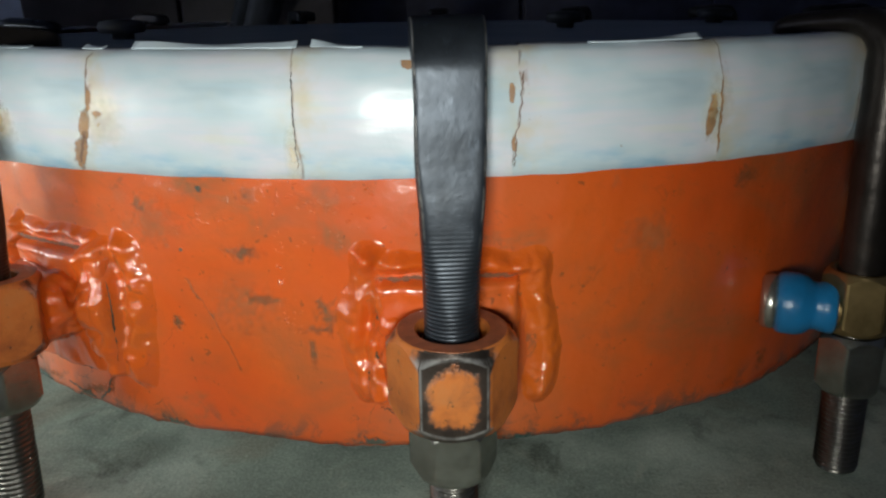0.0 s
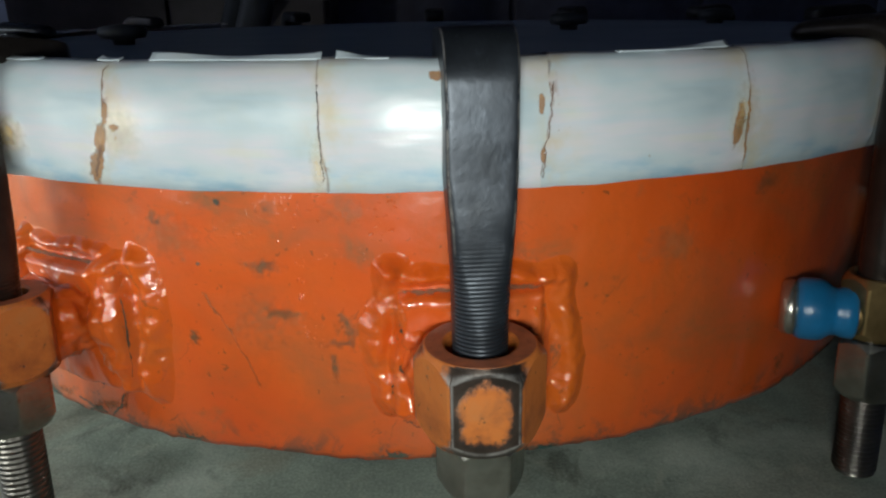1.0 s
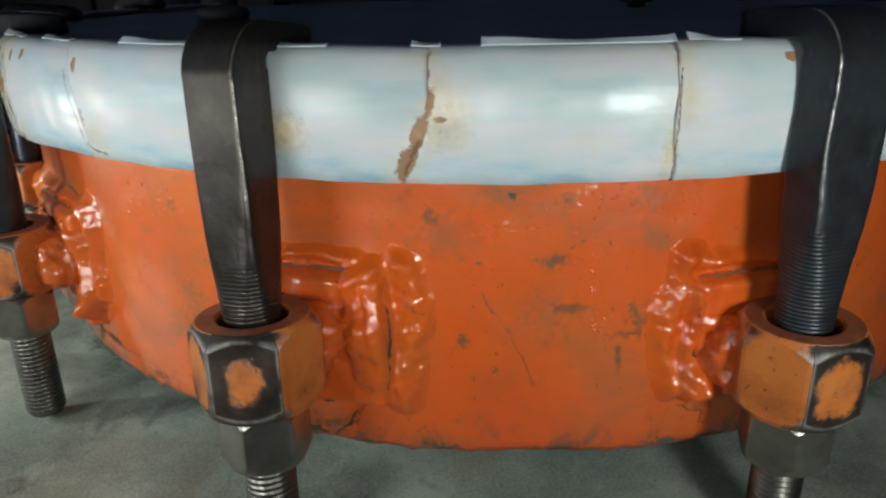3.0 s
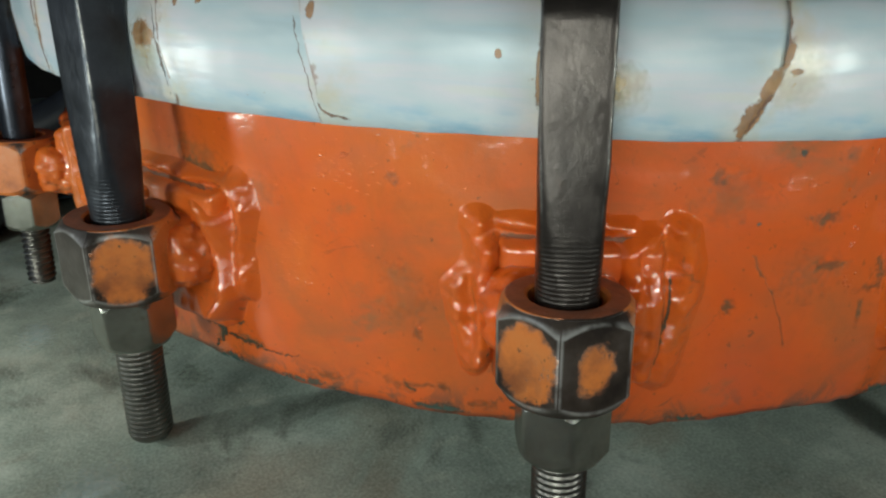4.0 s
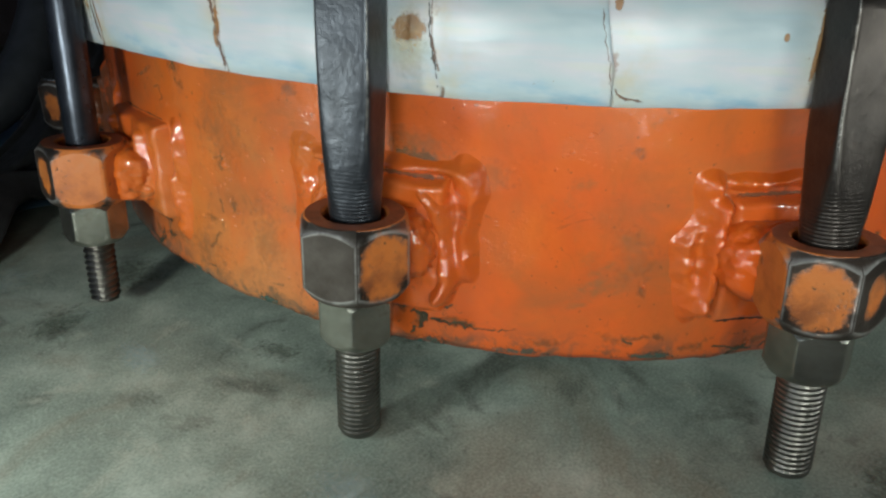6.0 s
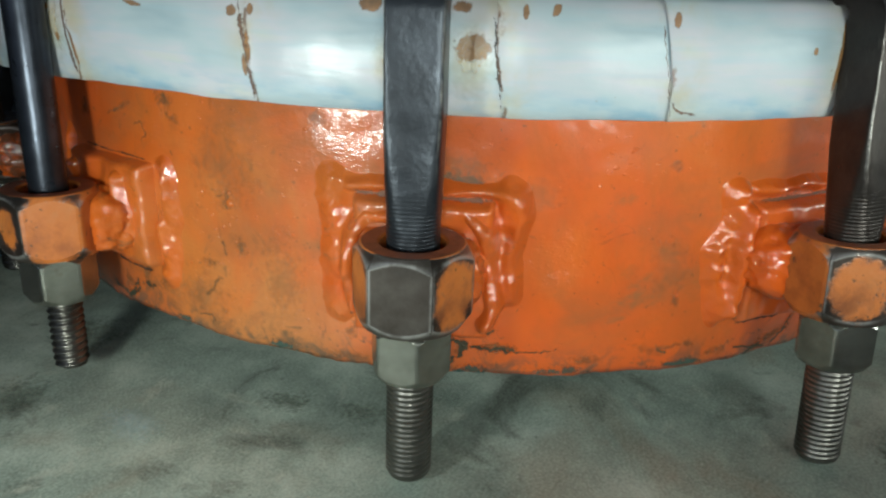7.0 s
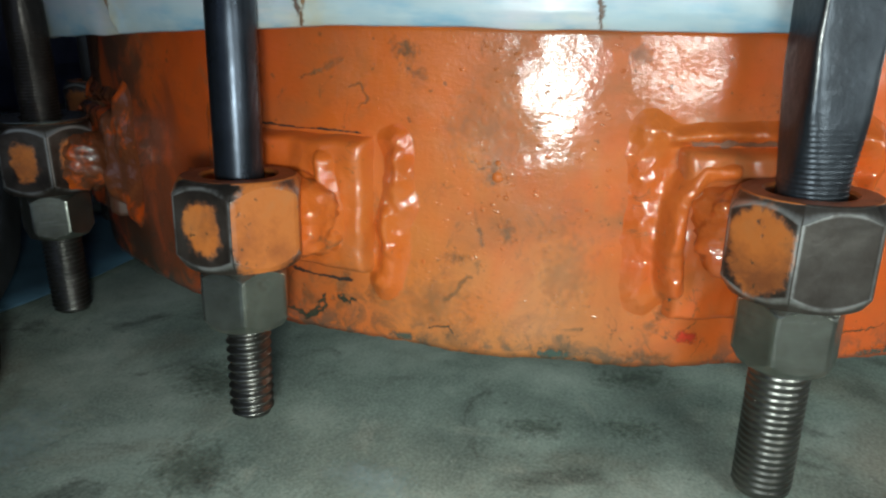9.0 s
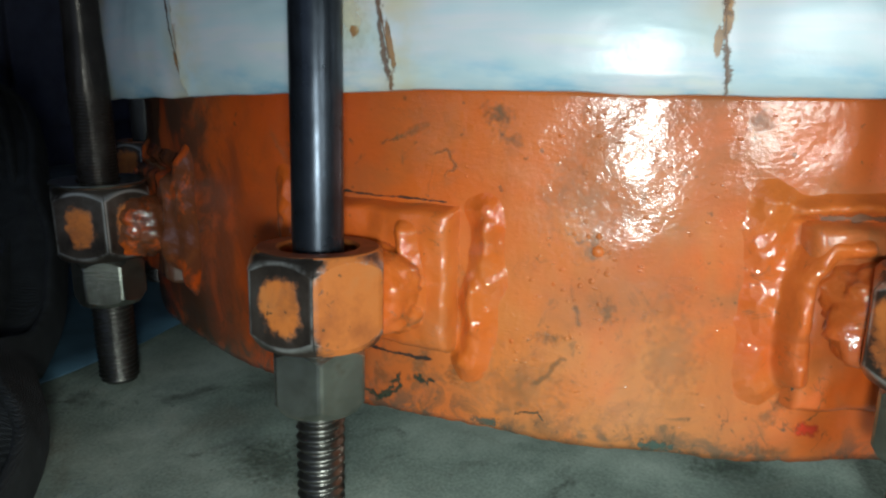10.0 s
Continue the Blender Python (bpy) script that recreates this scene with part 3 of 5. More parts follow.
PLAIN_RUNS = [([(-40, 144), (-41, 120), (-42, 96), (-38, 74)], 7, 8), ([(40, 144), (41, 120), (42, 96), (38, 74)], 7, 8), ([(-34, 143), (34, 143)], 4, 6),
              ([(-30, 132), (-31, 105), (-30, 84)], 6, 15), ([(30, 132), (31, 105), (30, 84)], 6, 15)]
WELD_RUNS = {
    1: [([(-39, 148), (-40, 135), (-45, 117), (-44, 99), (-40, 76)], 6.5, 8.5), ([(-38, 147)], 7, 10), ([(-31, 143), (-4, 144), (30, 140.5), (38, 142)], 5, 8),
        ([(43, 141), (46, 118), (49, 95), (48, 73)], 7, 6.5), ([(-33, 131), (-31, 118), (-34, 101), (-32, 80)], 6.5, 15), ([(-26, 118), (-24, 105), (-27, 86)], 7, 17.5), ([(30, 128), (31, 100)], 4, 13)],
    2: [([(-34, 146), (-34.5, 131), (-41, 115), (-40.5, 99), (-33, 73)], 6.5, 7.5), ([(-33, 146)], 6, 9), ([(-28, 136), (-30, 117), (-29, 98), (-30, 78)], 5.5, 14.5),
        ([(55, 144), (58, 127), (57, 103), (52, 72)], 8, 8), ([(54, 145)], 7, 9), ([(38.6, 141), (42, 125), (44, 102), (43, 75)], 6.5, 14), ([(31, 138), (31, 122), (36, 88)], 7.5, 16.5),
        ([(-25, 146.5), (0, 147.5), (32, 147.5)], 3.6, 6.5)],
    3: [([(-47.5, 150), (-49.5, 134), (-45, 114), (-46, 94), (-47, 78)], 9.5, 4.6), ([(-46, 150)], 6.5, 5.5), ([(-34, 82), (-37, 103), (-35.5, 124), (-28, 134), (-17, 135)], 5.6, 16),
        ([(-40, 148.5), (-30, 148.5), (0, 149), (22, 149), (40, 148)], 4.2, 7.5), ([(45, 147), (48, 136), (43, 115), (45, 93)], 6.6, 8.5),
        ([(22, 138), (31, 129), (33.5, 112), (36.5, 88), (33.5, 78)], 6, 15.5), ([(33.5, 77)], 6.5, 14)],
    4: [([(51, 139), (53, 128), (53, 112), (51, 98), (52, 85), (48, 73)], 7.5, 5.4), ([(53, 134), (54, 124)], 4.5, 7), ([(50, 106), (49, 90)], 4, 6.5), ([(24, 130), (26, 112), (29, 98), (30, 84)], 8, 15), ([(20, 132), (24, 100)], 7, 17),
        ([(-50, 142), (-48, 120), (-50, 95), (-46, 74)], 8, 7), ([(-28, 128), (-26, 104), (-29, 86)], 7, 15)],
}


def build_lump(parent, deg, z, size, seed, rad):
    """The mass of weld metal between the hex sleeve and its pad."""
    n, m = 40, 48
    c0, er, et = Vector(polar(rad, deg, z)), Vector(polar(1, deg, 0)), Vector(polar(1, deg + 90, 0))
    verts = []
    for i in range(n):
        f = math.pi * (i + 0.001) / (n - 0.998)
        for j in range(m):
            g = 2 * math.pi * j / m
            d = Vector((math.sin(f) * math.cos(g), math.sin(f) * math.sin(g), math.cos(f)))
            p = (abs(d.x) ** 4 + abs(d.y) ** 4 + abs(d.z) ** 4) ** (-1 / 4)
            k = p * (1 + 0.10 * n3(d.x, d.y, d.z, 1.3, seed) + 0.06 * n3(d.x, d.y, d.z, 2.6, seed) + 0.05 * abs(n3(d.x, d.y, d.z, 3.5, seed + 3)) + 0.09 * n3(d.x, d.y, d.z, 5, seed) + 0.05 * n3(d.x, d.y, d.z, 10, seed) + 0.02 * n3(d.x, d.y, d.z, 18, seed))
            verts.append(c0 + er * d.x * size[0] * k + et * d.y * size[1] * k + Vector((0, 0, d.z * size[2] * k)))
    return mesh_object("weld_lump", verts, grid_faces(n, m, False, True), WELD, parent)


def hex_mesh(name, flats, height, bore, material, parent, turn, paints, label=""):
    """A chamfered hexagon nut with its bore, centred on its own origin."""
    per = 17
    n = 6 * per
    ri, rc = flats / 2, flats / math.sqrt(3)
    ch = ri * 0.965
    verts, uvs, pa = [], [], []
    for i in range(n):
        k = i // per
        local = math.pi / 3 * ((i % per) / (per - 1) - 0.5)
        f = k * math.pi / 3 + local
        r = min(ri / math.cos(local), rc * 0.985)
        drop = max(0.0, r - ch) * 1.25
        u = math.tan(local) * ri / (rc / 2)
        ca, sa = math.cos(f + turn), math.sin(f + turn)
        for rr, z, uu, ww in ((bore, height / 2 - 0.018, 0, 0), (bore, height / 2 - 0.001, 0, 0), (bore + 0.0012, height / 2, 0, 0.2), (ch * 0.97, height / 2, 0, 0.5),
                              (ch, height / 2 - 0.0006, u, 1), (r, height / 2 - drop - 0.0010, u, 0.97), (r, height / 4, u, 0.5), (r, 0, u, 0), (r, -height / 4, u, -0.5),
                              (r, -height / 2 + drop + 0.0010, u, -0.97), (ch, -height / 2, u, -1), (bore, -height / 2, 0, -1)):
            verts.append((rr * ca, rr * sa, z))
            uvs.append((uu, ww))
            pa.append(paints[k])
    return mesh_object(name, verts, grid_faces(n, 12, True, False), material, parent, label, False, uvs, {"paint": pa})


# clamp: angle, radius, sleeve height and middle, turn of the hexagon, tip height, pad (offset, half width, low, high), bar kind
CLAMPS = [
    (-57.0, 0.419, 0.046, 0.110, 8, 0.002, (0.0, 0.031, 0.074, 0.136), "round"),
    (-89.6, 0.4095, 0.042, 0.1045, -2, 0.004, (0.0, 0.0355, 0.070, 0.1375), "wide"),
    (-123.7, 0.411, 0.0405, 0.1138, 21, 0.004, (1.6, 0.0370, 0.070, 0.1415), "square"),
    (-154.4, 0.411, 0.0395, 0.1140, -4, 0.005, (-0.1, 0.0370, 0.068, 0.1445), "plain"),
    (173.5, 0.412, 0.038, 0.1083, 5, 0.014, (0.6, 0.0380, 0.077, 0.1415), "smooth"),
    (145.2, 0.4225, 0.042, 0.108, -4, 0.006, (0.0, 0.032, 0.070, 0.1380), "twisted"),
]
for far_deg in (114, 85, 56, 27, -2, -31):
    CLAMPS.append((far_deg, 0.412, 0.046, 0.110, 10, 0.006, (0.0, 0.032, 0.070, 0.138), "far"))
# feet of the leaning bolts: radius, angle, and the lean about the two level axes
FEET = {0: (0.419, -57.0, 0.0, -2.0), 2: (0.4262, -122.85, 2.0, -4.0), 3: (0.4130, -154.5, 0.0, -0.8), 4: (0.4190, 173.7, 1.0, -2.3), 5: (0.4180, 145.2, 0.0, 0.6)}


def bolt_axis(index, rad, deg, tip):
    foot_r, foot_deg, rx, ry = FEET.get(index, (rad, deg, 0.0, 0.0))
    return pose(*polar(foot_r, foot_deg, tip), rx, ry, deg)


FACET_PAINT = [
    (0.8, 0.8, 0.7, 0.8, 0.8, 0.8),
    (0.74, 1.2, 1.3, 1.3, 1.3, 1.2),
    (0.50, 1.2, 1.2, 1.2, 1.2, 0.88),
    (-0.6, 0.95, 1.2, 1.2, 1.2, 0.92),
    (0.64, 1.18, 1.2, 1.2, 1.2, 1.2),
    (0.30, 0.55, 0.6, 0.6, 0.6, 0.35),
]

drum = thing("flange_ring", Matrix(), "orange painted steel flange ring with welded clamp lugs", "flange ring")
build_ring_wall(drum)
for index, (deg, rad, tall, mid, turn, tip, (off, half, low, high), kind) in enumerate(CLAMPS):
    if index == 0:
        continue
    pad = build_pad(drum, deg + off, half - 0.0008, low, high - 0.0005, index + 1.3)
    build_bead(pad, deg, WELD_RUNS.get(index, PLAIN_RUNS), index * 3.1 + 1, 0.0008 if index < 5 else 0.0018)
    build_lump(pad, deg, mid - 0.003, (0.0165, 0.0300, 0.0185), index * 2.3, rad - 0.0225)
    sleeve = hex_mesh("hex_sleeve", 0.0515, tall, 0.0155, SLEEVE, drum, radians(turn), FACET_PAINT[index] if index < 6 else FACET_PAINT[0],
                      "worn hexagonal sleeve with rubbed orange paint")
    sleeve.matrix_world = bolt_axis(index, rad, deg, tip) @ Matrix.Translation((0, 0, mid - tip))


# ---------------------------------------------------------------- hook bolts
def groove(z, f, pitch=0.0026):
    """How deep the thread is cut at height z and angle f."""
    return 0.0016 * abs(2 * ((z / pitch - f / (2 * math.pi)) % 1) - 1)


def thread_mesh(parent, low, high, radius, material, pitch, depth=1.0):
    """A rod with a cut spiral thread."""
    m = 28
    n = int((high - low) / 0.0005) + 1
    verts = []
    for i in range(n):
        z = low + (high - low) * i / (n - 1)
        fade = min(1.0, (z - low) / 0.003)
        for k in range(m):
            f = 2 * math.pi * k / m
            r = (radius - depth * groove(z, f, pitch) * min(1.5, pitch / 0.0028)) * (0.86 + 0.14 * fade)
            verts.append((r * math.cos(f), r * math.sin(f), z))
    faces = grid_faces(n, m, False, True)
    faces.append(tuple(range(m))[::-1])
    return mesh_object("threaded_rod", verts, faces, material, parent)


# half width and half depth at the thread and below the bend, squareness
BAR_FORM = {"wide": (0.0122, 0.0122, 0.0142, 0.0105, 15.0), "square": (0.0124, 0.0122, 0.0128, 0.0115, 16.0), "plain": (0.0124, 0.0122, 0.0128, 0.0110, 14.0), "far": (0.0124, 0.0122, 0.0128, 0.0110, 5.0),
            "smooth": (0.0103, 0.0103, 0.0103, 0.0103, 2.0),
            "round": (0.0115, 0.0115, 0.0115, 0.0115, 2.0), "twisted": (0.0112, 0.0112, 0.0080, 0.0090, 3.2)}


def bar_mesh(parent, start, thread_top, kind, material, seed, crest):
    """The bar above the sleeve: threaded at its foot, hammered square higher up, then bent inward over the lid. Local +x points out of the ring."""
    m = 64
    w0, d0, w1, d1, sq1 = BAR_FORM[kind]
    bend = 0.019 if kind in ("smooth", "round", "twisted") else 0.013
    z1 = crest - 0.0062 - bend
    pts = []
    low_n = int((thread_top - start) / 0.00045) if thread_top > start else 2
    for i in range(low_n):
        pts.append((0.0, start + (max(thread_top, start + 0.004) - start) * i / low_n, 0.0))
    base = pts[-1][1]
    for i in range(1, 46):
        pts.append((0.0, base + (z1 - base) * i / 45, 0.0))
    for i in range(1, 15):
        f = math.pi / 2 * i / 14
        pts.append((-bend + bend * math.cos(f), z1 + bend * math.sin(f), i / 14))
    for i in range(1, 11):
        k = i / 10
        pts.append((-bend - 0.040 * k, z1 + bend - 0.0005 * k - 0.002 * k * k, 1.0))
    verts, arris = [], []
    n = len(pts)
    for i, (x, z, b) in enumerate(pts):
        k = min(1.0, max(0.0, (z - start) / (z1 - start)))
        up = min(1.0, max(0.0, (z - thread_top + 0.02) / 0.045)) if kind != "smooth" else 1.0
        wide, deep = w0 + (w1 - w0) * up, d0 + (d1 - d0) * up
        sq = 2.0 + (sq1 - 2.0) * min(1.0, max(0.0, (z - start - 0.012) / (0.70 * (z1 - start)))) ** 2
        deep = deep * (1 - b) + 0.0062 * b
        wide = wide * (1 + 0.06 * b)
        ang = math.pi / 2 * b
        nx, nz = math.cos(ang), math.sin(ang)
        if i >= n - 3:
            shrink = (1.0, 0.93, 0.7)[i - n + 3]
            wide, deep = wide * shrink, deep * shrink
        twist = radians({"twisted": 38, "square": -7}.get(kind, 0)) * k * (1 - b)
        for j in range(m):
            f = 2 * math.pi * j / m
            c, s = math.cos(f), math.sin(f)
            u = math.copysign(abs(c) ** (2 / sq), c) * deep
            v = math.copysign(abs(s) ** (2 / sq), s) * wide
            if z < thread_top and b == 0.0:
                shallow = min(1.0, (thread_top - z) / 0.020)
                # worn nearly flat on the hammered faces, sharp on the corners
                flat = {"wide": 0.45, "square": 0.34, "twisted": 0.9}.get(kind, 0.14) + 0.6 * abs(math.sin(2 * f)) ** 6
                q = 1 - 0.5 * shallow * flat * groove(z, f, 0.0019) / math.hypot(u, v)
                u, v = u * q, v * q
            u, v = u * math.cos(twist) - v * math.sin(twist), u * math.sin(twist) + v * math.cos(twist)
            rough = 0.0004 * turb(u, v, z, 38, seed) if kind != "smooth" else 0.0
            verts.append((x + (u + rough) * nx, v + rough, z + (u + rough) * nz))
            arris.append(abs(math.sin(2 * f)) ** 14 * min(1.0, max(0.0, sq - 3) / 6))
    faces = grid_faces(n, m, False, True)
    faces.append(tuple((n - 1) * m + j for j in range(m)))
    return mesh_object("hook_bar", verts, faces, material, parent, "", True, None, {"arris": arris})


BAR_LOOK = {"wide": (BAR_DULL, "blackened flat-hammered steel hook bolt clamping the taped lid rim"),
            "square": (BAR_BROWN, "brown-black forged square steel hook bolt clamping the taped lid rim"),
            "plain": (BAR, "grey-black square steel hook bolt clamping the taped lid rim"),
            "far": (BAR_FAR_DIM, "black steel hook bolt clamping the lid rim, its colour darkened for dim light"),
            "smooth": (BAR_SMOOTH, "smooth round polished dark steel hook bolt clamping the lid rim"),
            "round": (BAR_BROWN, "tarnished round steel hook bolt clamping the taped lid rim"),
            "twisted": (BAR_BROWN, "twisted forged steel hook bolt clamping the taped lid rim")}
for index, (deg, rad, tall, mid, turn, tip, _, kind) in enumerate(CLAMPS):
    material, label = BAR_LOOK[kind]
    bolt = thing("hook_bolt", bolt_axis(index, rad, deg, tip), label, "hook bolt", "hook bolts round the lid")
    foot = 0.112 - tip
    thread_mesh(bolt, 0.0, foot + 0.001, 0.0103 if kind == "smooth" else 0.0119, THREAD, 0.0044 if kind == "smooth" else 0.0030, {"plain": 0.34, "square": 0.6}.get(kind, 1.0))
    bar_mesh(bolt, foot, (0.0 if kind in ("smooth", "round") else ({"wide": 0.174, "twisted": 0.188}.get(kind, 0.162)) - tip), kind, material, index + 0.7, 0.2555 - tip)
    if index:
        nut = hex_mesh("lock_nut", 0.036, 0.0290, 0.0117, NUT, bolt, radians(turn + 12 * (index % 3) - 8), (0,) * 6, "bare grey steel lock nut")
        nut.location = (0, 0, mid - tall / 2 - 0.0148 - tip)
    else:
        nut = hex_mesh("lock_nut", 0.031, 0.034, 0.0117, NUT, bolt, radians(20), (0,) * 6, "dull brown steel lock nut")
        nut.location = (0, 0, 0.070 - tip)
        collar = hex_mesh("collar", 0.033, 0.034, 0.0121, BRASS, bolt, radians(6), (0,) * 6, "tarnished brass collar")
        collar.location = (0, 0, 0.106 - tip)

    if kind == "twisted":
        m = 48
        disc = [(r * math.cos(2 * math.pi * k / m), r * math.sin(2 * math.pi * k / m), z) for r, z in ((0.0125, 0), (0.0125, 0.0014), (0.0262, 0.0014), (0.0266, 0.0007), (0.0262, 0)) for k in range(m)]
        washer = mesh_object("washer", disc, grid_faces(5, m, True, True), NUT, bolt, "thin bare steel washer", False)
        washer.location = (0, 0, mid + tall / 2 + 0.0006 - tip)

# ---------------------------------------------------------------- lid and tape
lid = thing("lid", pose(0, 0, 0), "dark blue painted round lid with its rim wrapped in white tape", "lid")
prof = [(0.0, 0.2385), (0.20, 0.2385), (0.36, 0.2385), (0.386, 0.2380), (0.3925, 0.234), (0.3935, 0.22), (0.393, 0.196), (0.388, 0.1915), (0.36, 0.191)]
verts = []
for i in range(180):
    for r, z in prof:
        verts.append(polar(max(r, 0.0005), 2 * i, z))
mesh_object("lid_plate", verts, grid_faces(180, len(prof), True, False), LID, lid)


def seam_bend(lean, up):
    """How far a seam stands off its middle angle; a strongly leaning one is torn loose in its lower half only."""
    return lean * (up - 0.5) if lean < 1.5 else lean * (min(1.0, up / 0.55) - 0.5)


def tape_strip(parent, a0, a1, lean0, lean1, seed, lift, dirty):
    """One length of tape folded over the rim from below, round the face and on to the top."""
    section = [(0.386, 0.1905, -0.12), (0.3935, 0.1888, -0.03), (0.3965, 0.1895, 0.0), (0.3975, 0.196, 0.12), (0.3985, 0.206, 0.3), (0.3990, 0.216, 0.48), (0.3985, 0.226, 0.67), (0.3970, 0.234, 0.82),
               (0.3945, 0.2395, 0.93), (0.3905, 0.2425, 1.0), (0.385, 0.2432, 1.1), (0.378, 0.2428, 1.22), (0.371, 0.2418, 1.35)]
    n = max(24, int(abs(a1 - a0) * 3))
    verts, uvs = [], []
    length = radians(a1 - a0) * TAPE_R
    for i in range(n):
        k = i / (n - 1)
        for r, z, w in section:
            wc = min(1, max(0, w))
            deg = a0 + (a1 - a0) * k + seam_bend(lean0, wc) * (1 - k) + seam_bend(lean1, wc) * k + (1 - k) * (0.45 * n3(w, seed, 0, 3.1) + 0.16 * n3(w, seed, 5, 9))
            x, y, _ = polar(1, deg, 0)
            puff = 0.0007 * turb(x, y, z, 8, seed) + 0.0004 * n3(x, y, z * 2.5, 26, seed + 3)
            edge = 0.0007 * math.exp(-k * length / 0.004) * (1 + n3(w, seed, 2, 5))
            over = lift * (1 - k)
            far = far_side(deg)
            rr = r + over + puff + edge + 0.0115 * far ** 1.5
            zz = z - 0.0135 * far * (1 - wc) + (0.0007 * n3(x, y, seed, 18) if w < 0.1 else 0) + (puff if w >= 0.9 else 0) + (over if w > 0.9 else 0)
            verts.append((rr * x, rr * y, zz))
            uvs.append((k * length, w))
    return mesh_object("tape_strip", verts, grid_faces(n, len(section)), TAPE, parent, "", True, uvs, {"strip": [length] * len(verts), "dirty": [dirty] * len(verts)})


# seams: angle at mid height and lean over the height, going round
SEAMS = [(-57.5, 0.5), (-71.8, -0.4), (-85.4, 0.6), (-98.7, 0.0), (-113.6, 1.8), (-124.9, 0.4), (-138.9, -1.5), (-149.7, -0.8), (-166.3, -0.9), (-183.6, -0.8), (-201.2, -1.5)]
SEAMS += [(-216.0, 0.5), (-231.5, -0.3)]
SEAMS = [(-43.0, 0.3)] + SEAMS
# how much rust has worked into each seam, from 0 to 1
DIRTY = (0.3, 0.55, 0.45, 0.35, 0.9, 0.8, 0.1, 0.9, 0.8, 1.0, 0.5)
for i in range(len(SEAMS) - 1):
    (b, lb), (a, la) = SEAMS[i], SEAMS[i + 1]
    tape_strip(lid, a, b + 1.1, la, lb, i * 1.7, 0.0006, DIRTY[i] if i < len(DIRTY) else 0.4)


def tape_scrap(deg, long, left, right, seed):
    """A torn tape end that stands up over the rim; left and right are its heights at the two ends."""
    verts = []
    n, m = 24, 6
    for i in range(n):
        k = i / (n - 1)
        for j in range(m):
            w = j / (m - 1)
            h = (left * (1 - k) ** 1.5 + right * k ** 2.5) * (0.7 + 0.3 * n3(k, seed, 0, 3)) * w
            verts.append(polar(0.3905 - 0.0035 * w - 0.0010 * math.sin(5 * k + seed), deg + math.degrees(long / 0.39) * (k - 0.5), 0.2432 + h))
    ob = mesh_object("tape_scrap", verts, grid_faces(n, m), TAPE, None, "", True, [(0.03 + 0.02 * v[0], 0.5) for v in verts], {"strip": [1.0] * len(verts), "dirty": [0.0] * len(verts)})
    mod = ob.modifiers.new("thickness", "SOLIDIFY")
    mod.thickness = 0.0006
    return tagged(ob, "loose torn white tape end standing up on the lid rim", "tape scrap", "loose tape ends")


for i, row in enumerate([(-104.2, 0.076, 0.0044, 0.0042), (-96.2, 0.022, 0.0048, 0.0004), (-122, 0.040, 0.0040, 0.001), (-76.5, 0.055, 0.0002, 0.0040), (-131, 0.05, 0.004, 0.002), (-150.6, 0.035, 0.0052, 0.0010),
                         (171, 0.045, 0.0020, 0.0035), (-142.5, 0.03, 0.0025, 0.001), (-113, 0.012, 0.0024, 0.0016)]):
    tape_scrap(*row, i)

# ---------------------------------------------------------------- what carries the ring
stand = thing("support_block", Matrix(), "dark steel block under the flange ring on the floor", "support block")
verts = []
for i in range(96):
    for r, z in ((0.27, 0.0), (0.27, 0.039), (0.272, 0.0418), (0.36, 0.0418), (0.36, 0.046), (0.24, 0.046), (0.24, 0.0)):
        verts.append(polar(r, 360 * i / 96, z))
mesh_object("block_body", verts, grid_faces(96, 7, True, True), BLOCK, stand)

# ---------------------------------------------------------------- marks on the ring and on the tape
TAPE_FACE = [(0.1895, 0.3965), (0.196, 0.3975), (0.206, 0.3985), (0.216, 0.3990), (0.226, 0.3985), (0.234, 0.3970), (0.2395, 0.3945)]


def tape_face(deg, z):
    """The outermost tape surface at an angle and a height."""
    r = float(np.interp(z, [p[0] for p in TAPE_FACE], [p[1] for p in TAPE_FACE]))
    x, y, _ = polar(1, deg, 0)
    best = 0.0
    for i in range(len(SEAMS) - 1):
        for turn in (0, 360):
            if SEAMS[i + 1][0] - 1.5 <= deg - turn <= SEAMS[i][0] + 2.6:
                seed = i * 1.7
                best = max(best, 0.0011 * (1 - max(0.0, min(1.0, (deg - turn - SEAMS[i + 1][0]) / (SEAMS[i][0] - SEAMS[i + 1][0])))) + 0.0007 * turb(x, y, z, 8, seed) + 0.0004 * n3(x, y, z * 2.5, 26, seed + 3))
    return r + best + 0.0115 * far_side(deg) ** 1.5


def mark(name, parent, deg, z, wide, tall, material, tilt=0.0, on_tape=False, seed=0.0):
    """A thin ragged stain that lies on the wall of the ring or on the tape."""
    m, n = 28, 7
    verts, fade = [], []
    ct, st = math.cos(radians(tilt)), math.sin(radians(tilt))
    for i in range(n):
        q = i / (n - 1)
        for k in range(m):
            f = 2 * math.pi * k / m
            a, b = wide / 2 * q * math.cos(f), tall / 2 * q * math.sin(f)
            t, h = a * ct - b * st, a * st + b * ct
            hz = z + h
            if on_tape:
                d = deg + math.degrees(t / TAPE_R)
                hz = min(0.2385, max(0.190, hz))
                r = tape_face(d, hz) + 0.0004
            else:
                d = deg + math.degrees(t / RING_R)
                hz = max(RING_LOW + 0.002, hz)
                p = polar(RING_R, d, hz)
                r = wall_radius(*p) + 0.00035
            verts.append(polar(r, d, hz))
            fade.append(1 - q)
    ob = mesh_object(name, verts, grid_faces(n, m, False, True), material, parent, "", True, None, {"fade": fade})
    ob.visible_shadow = False
    return ob


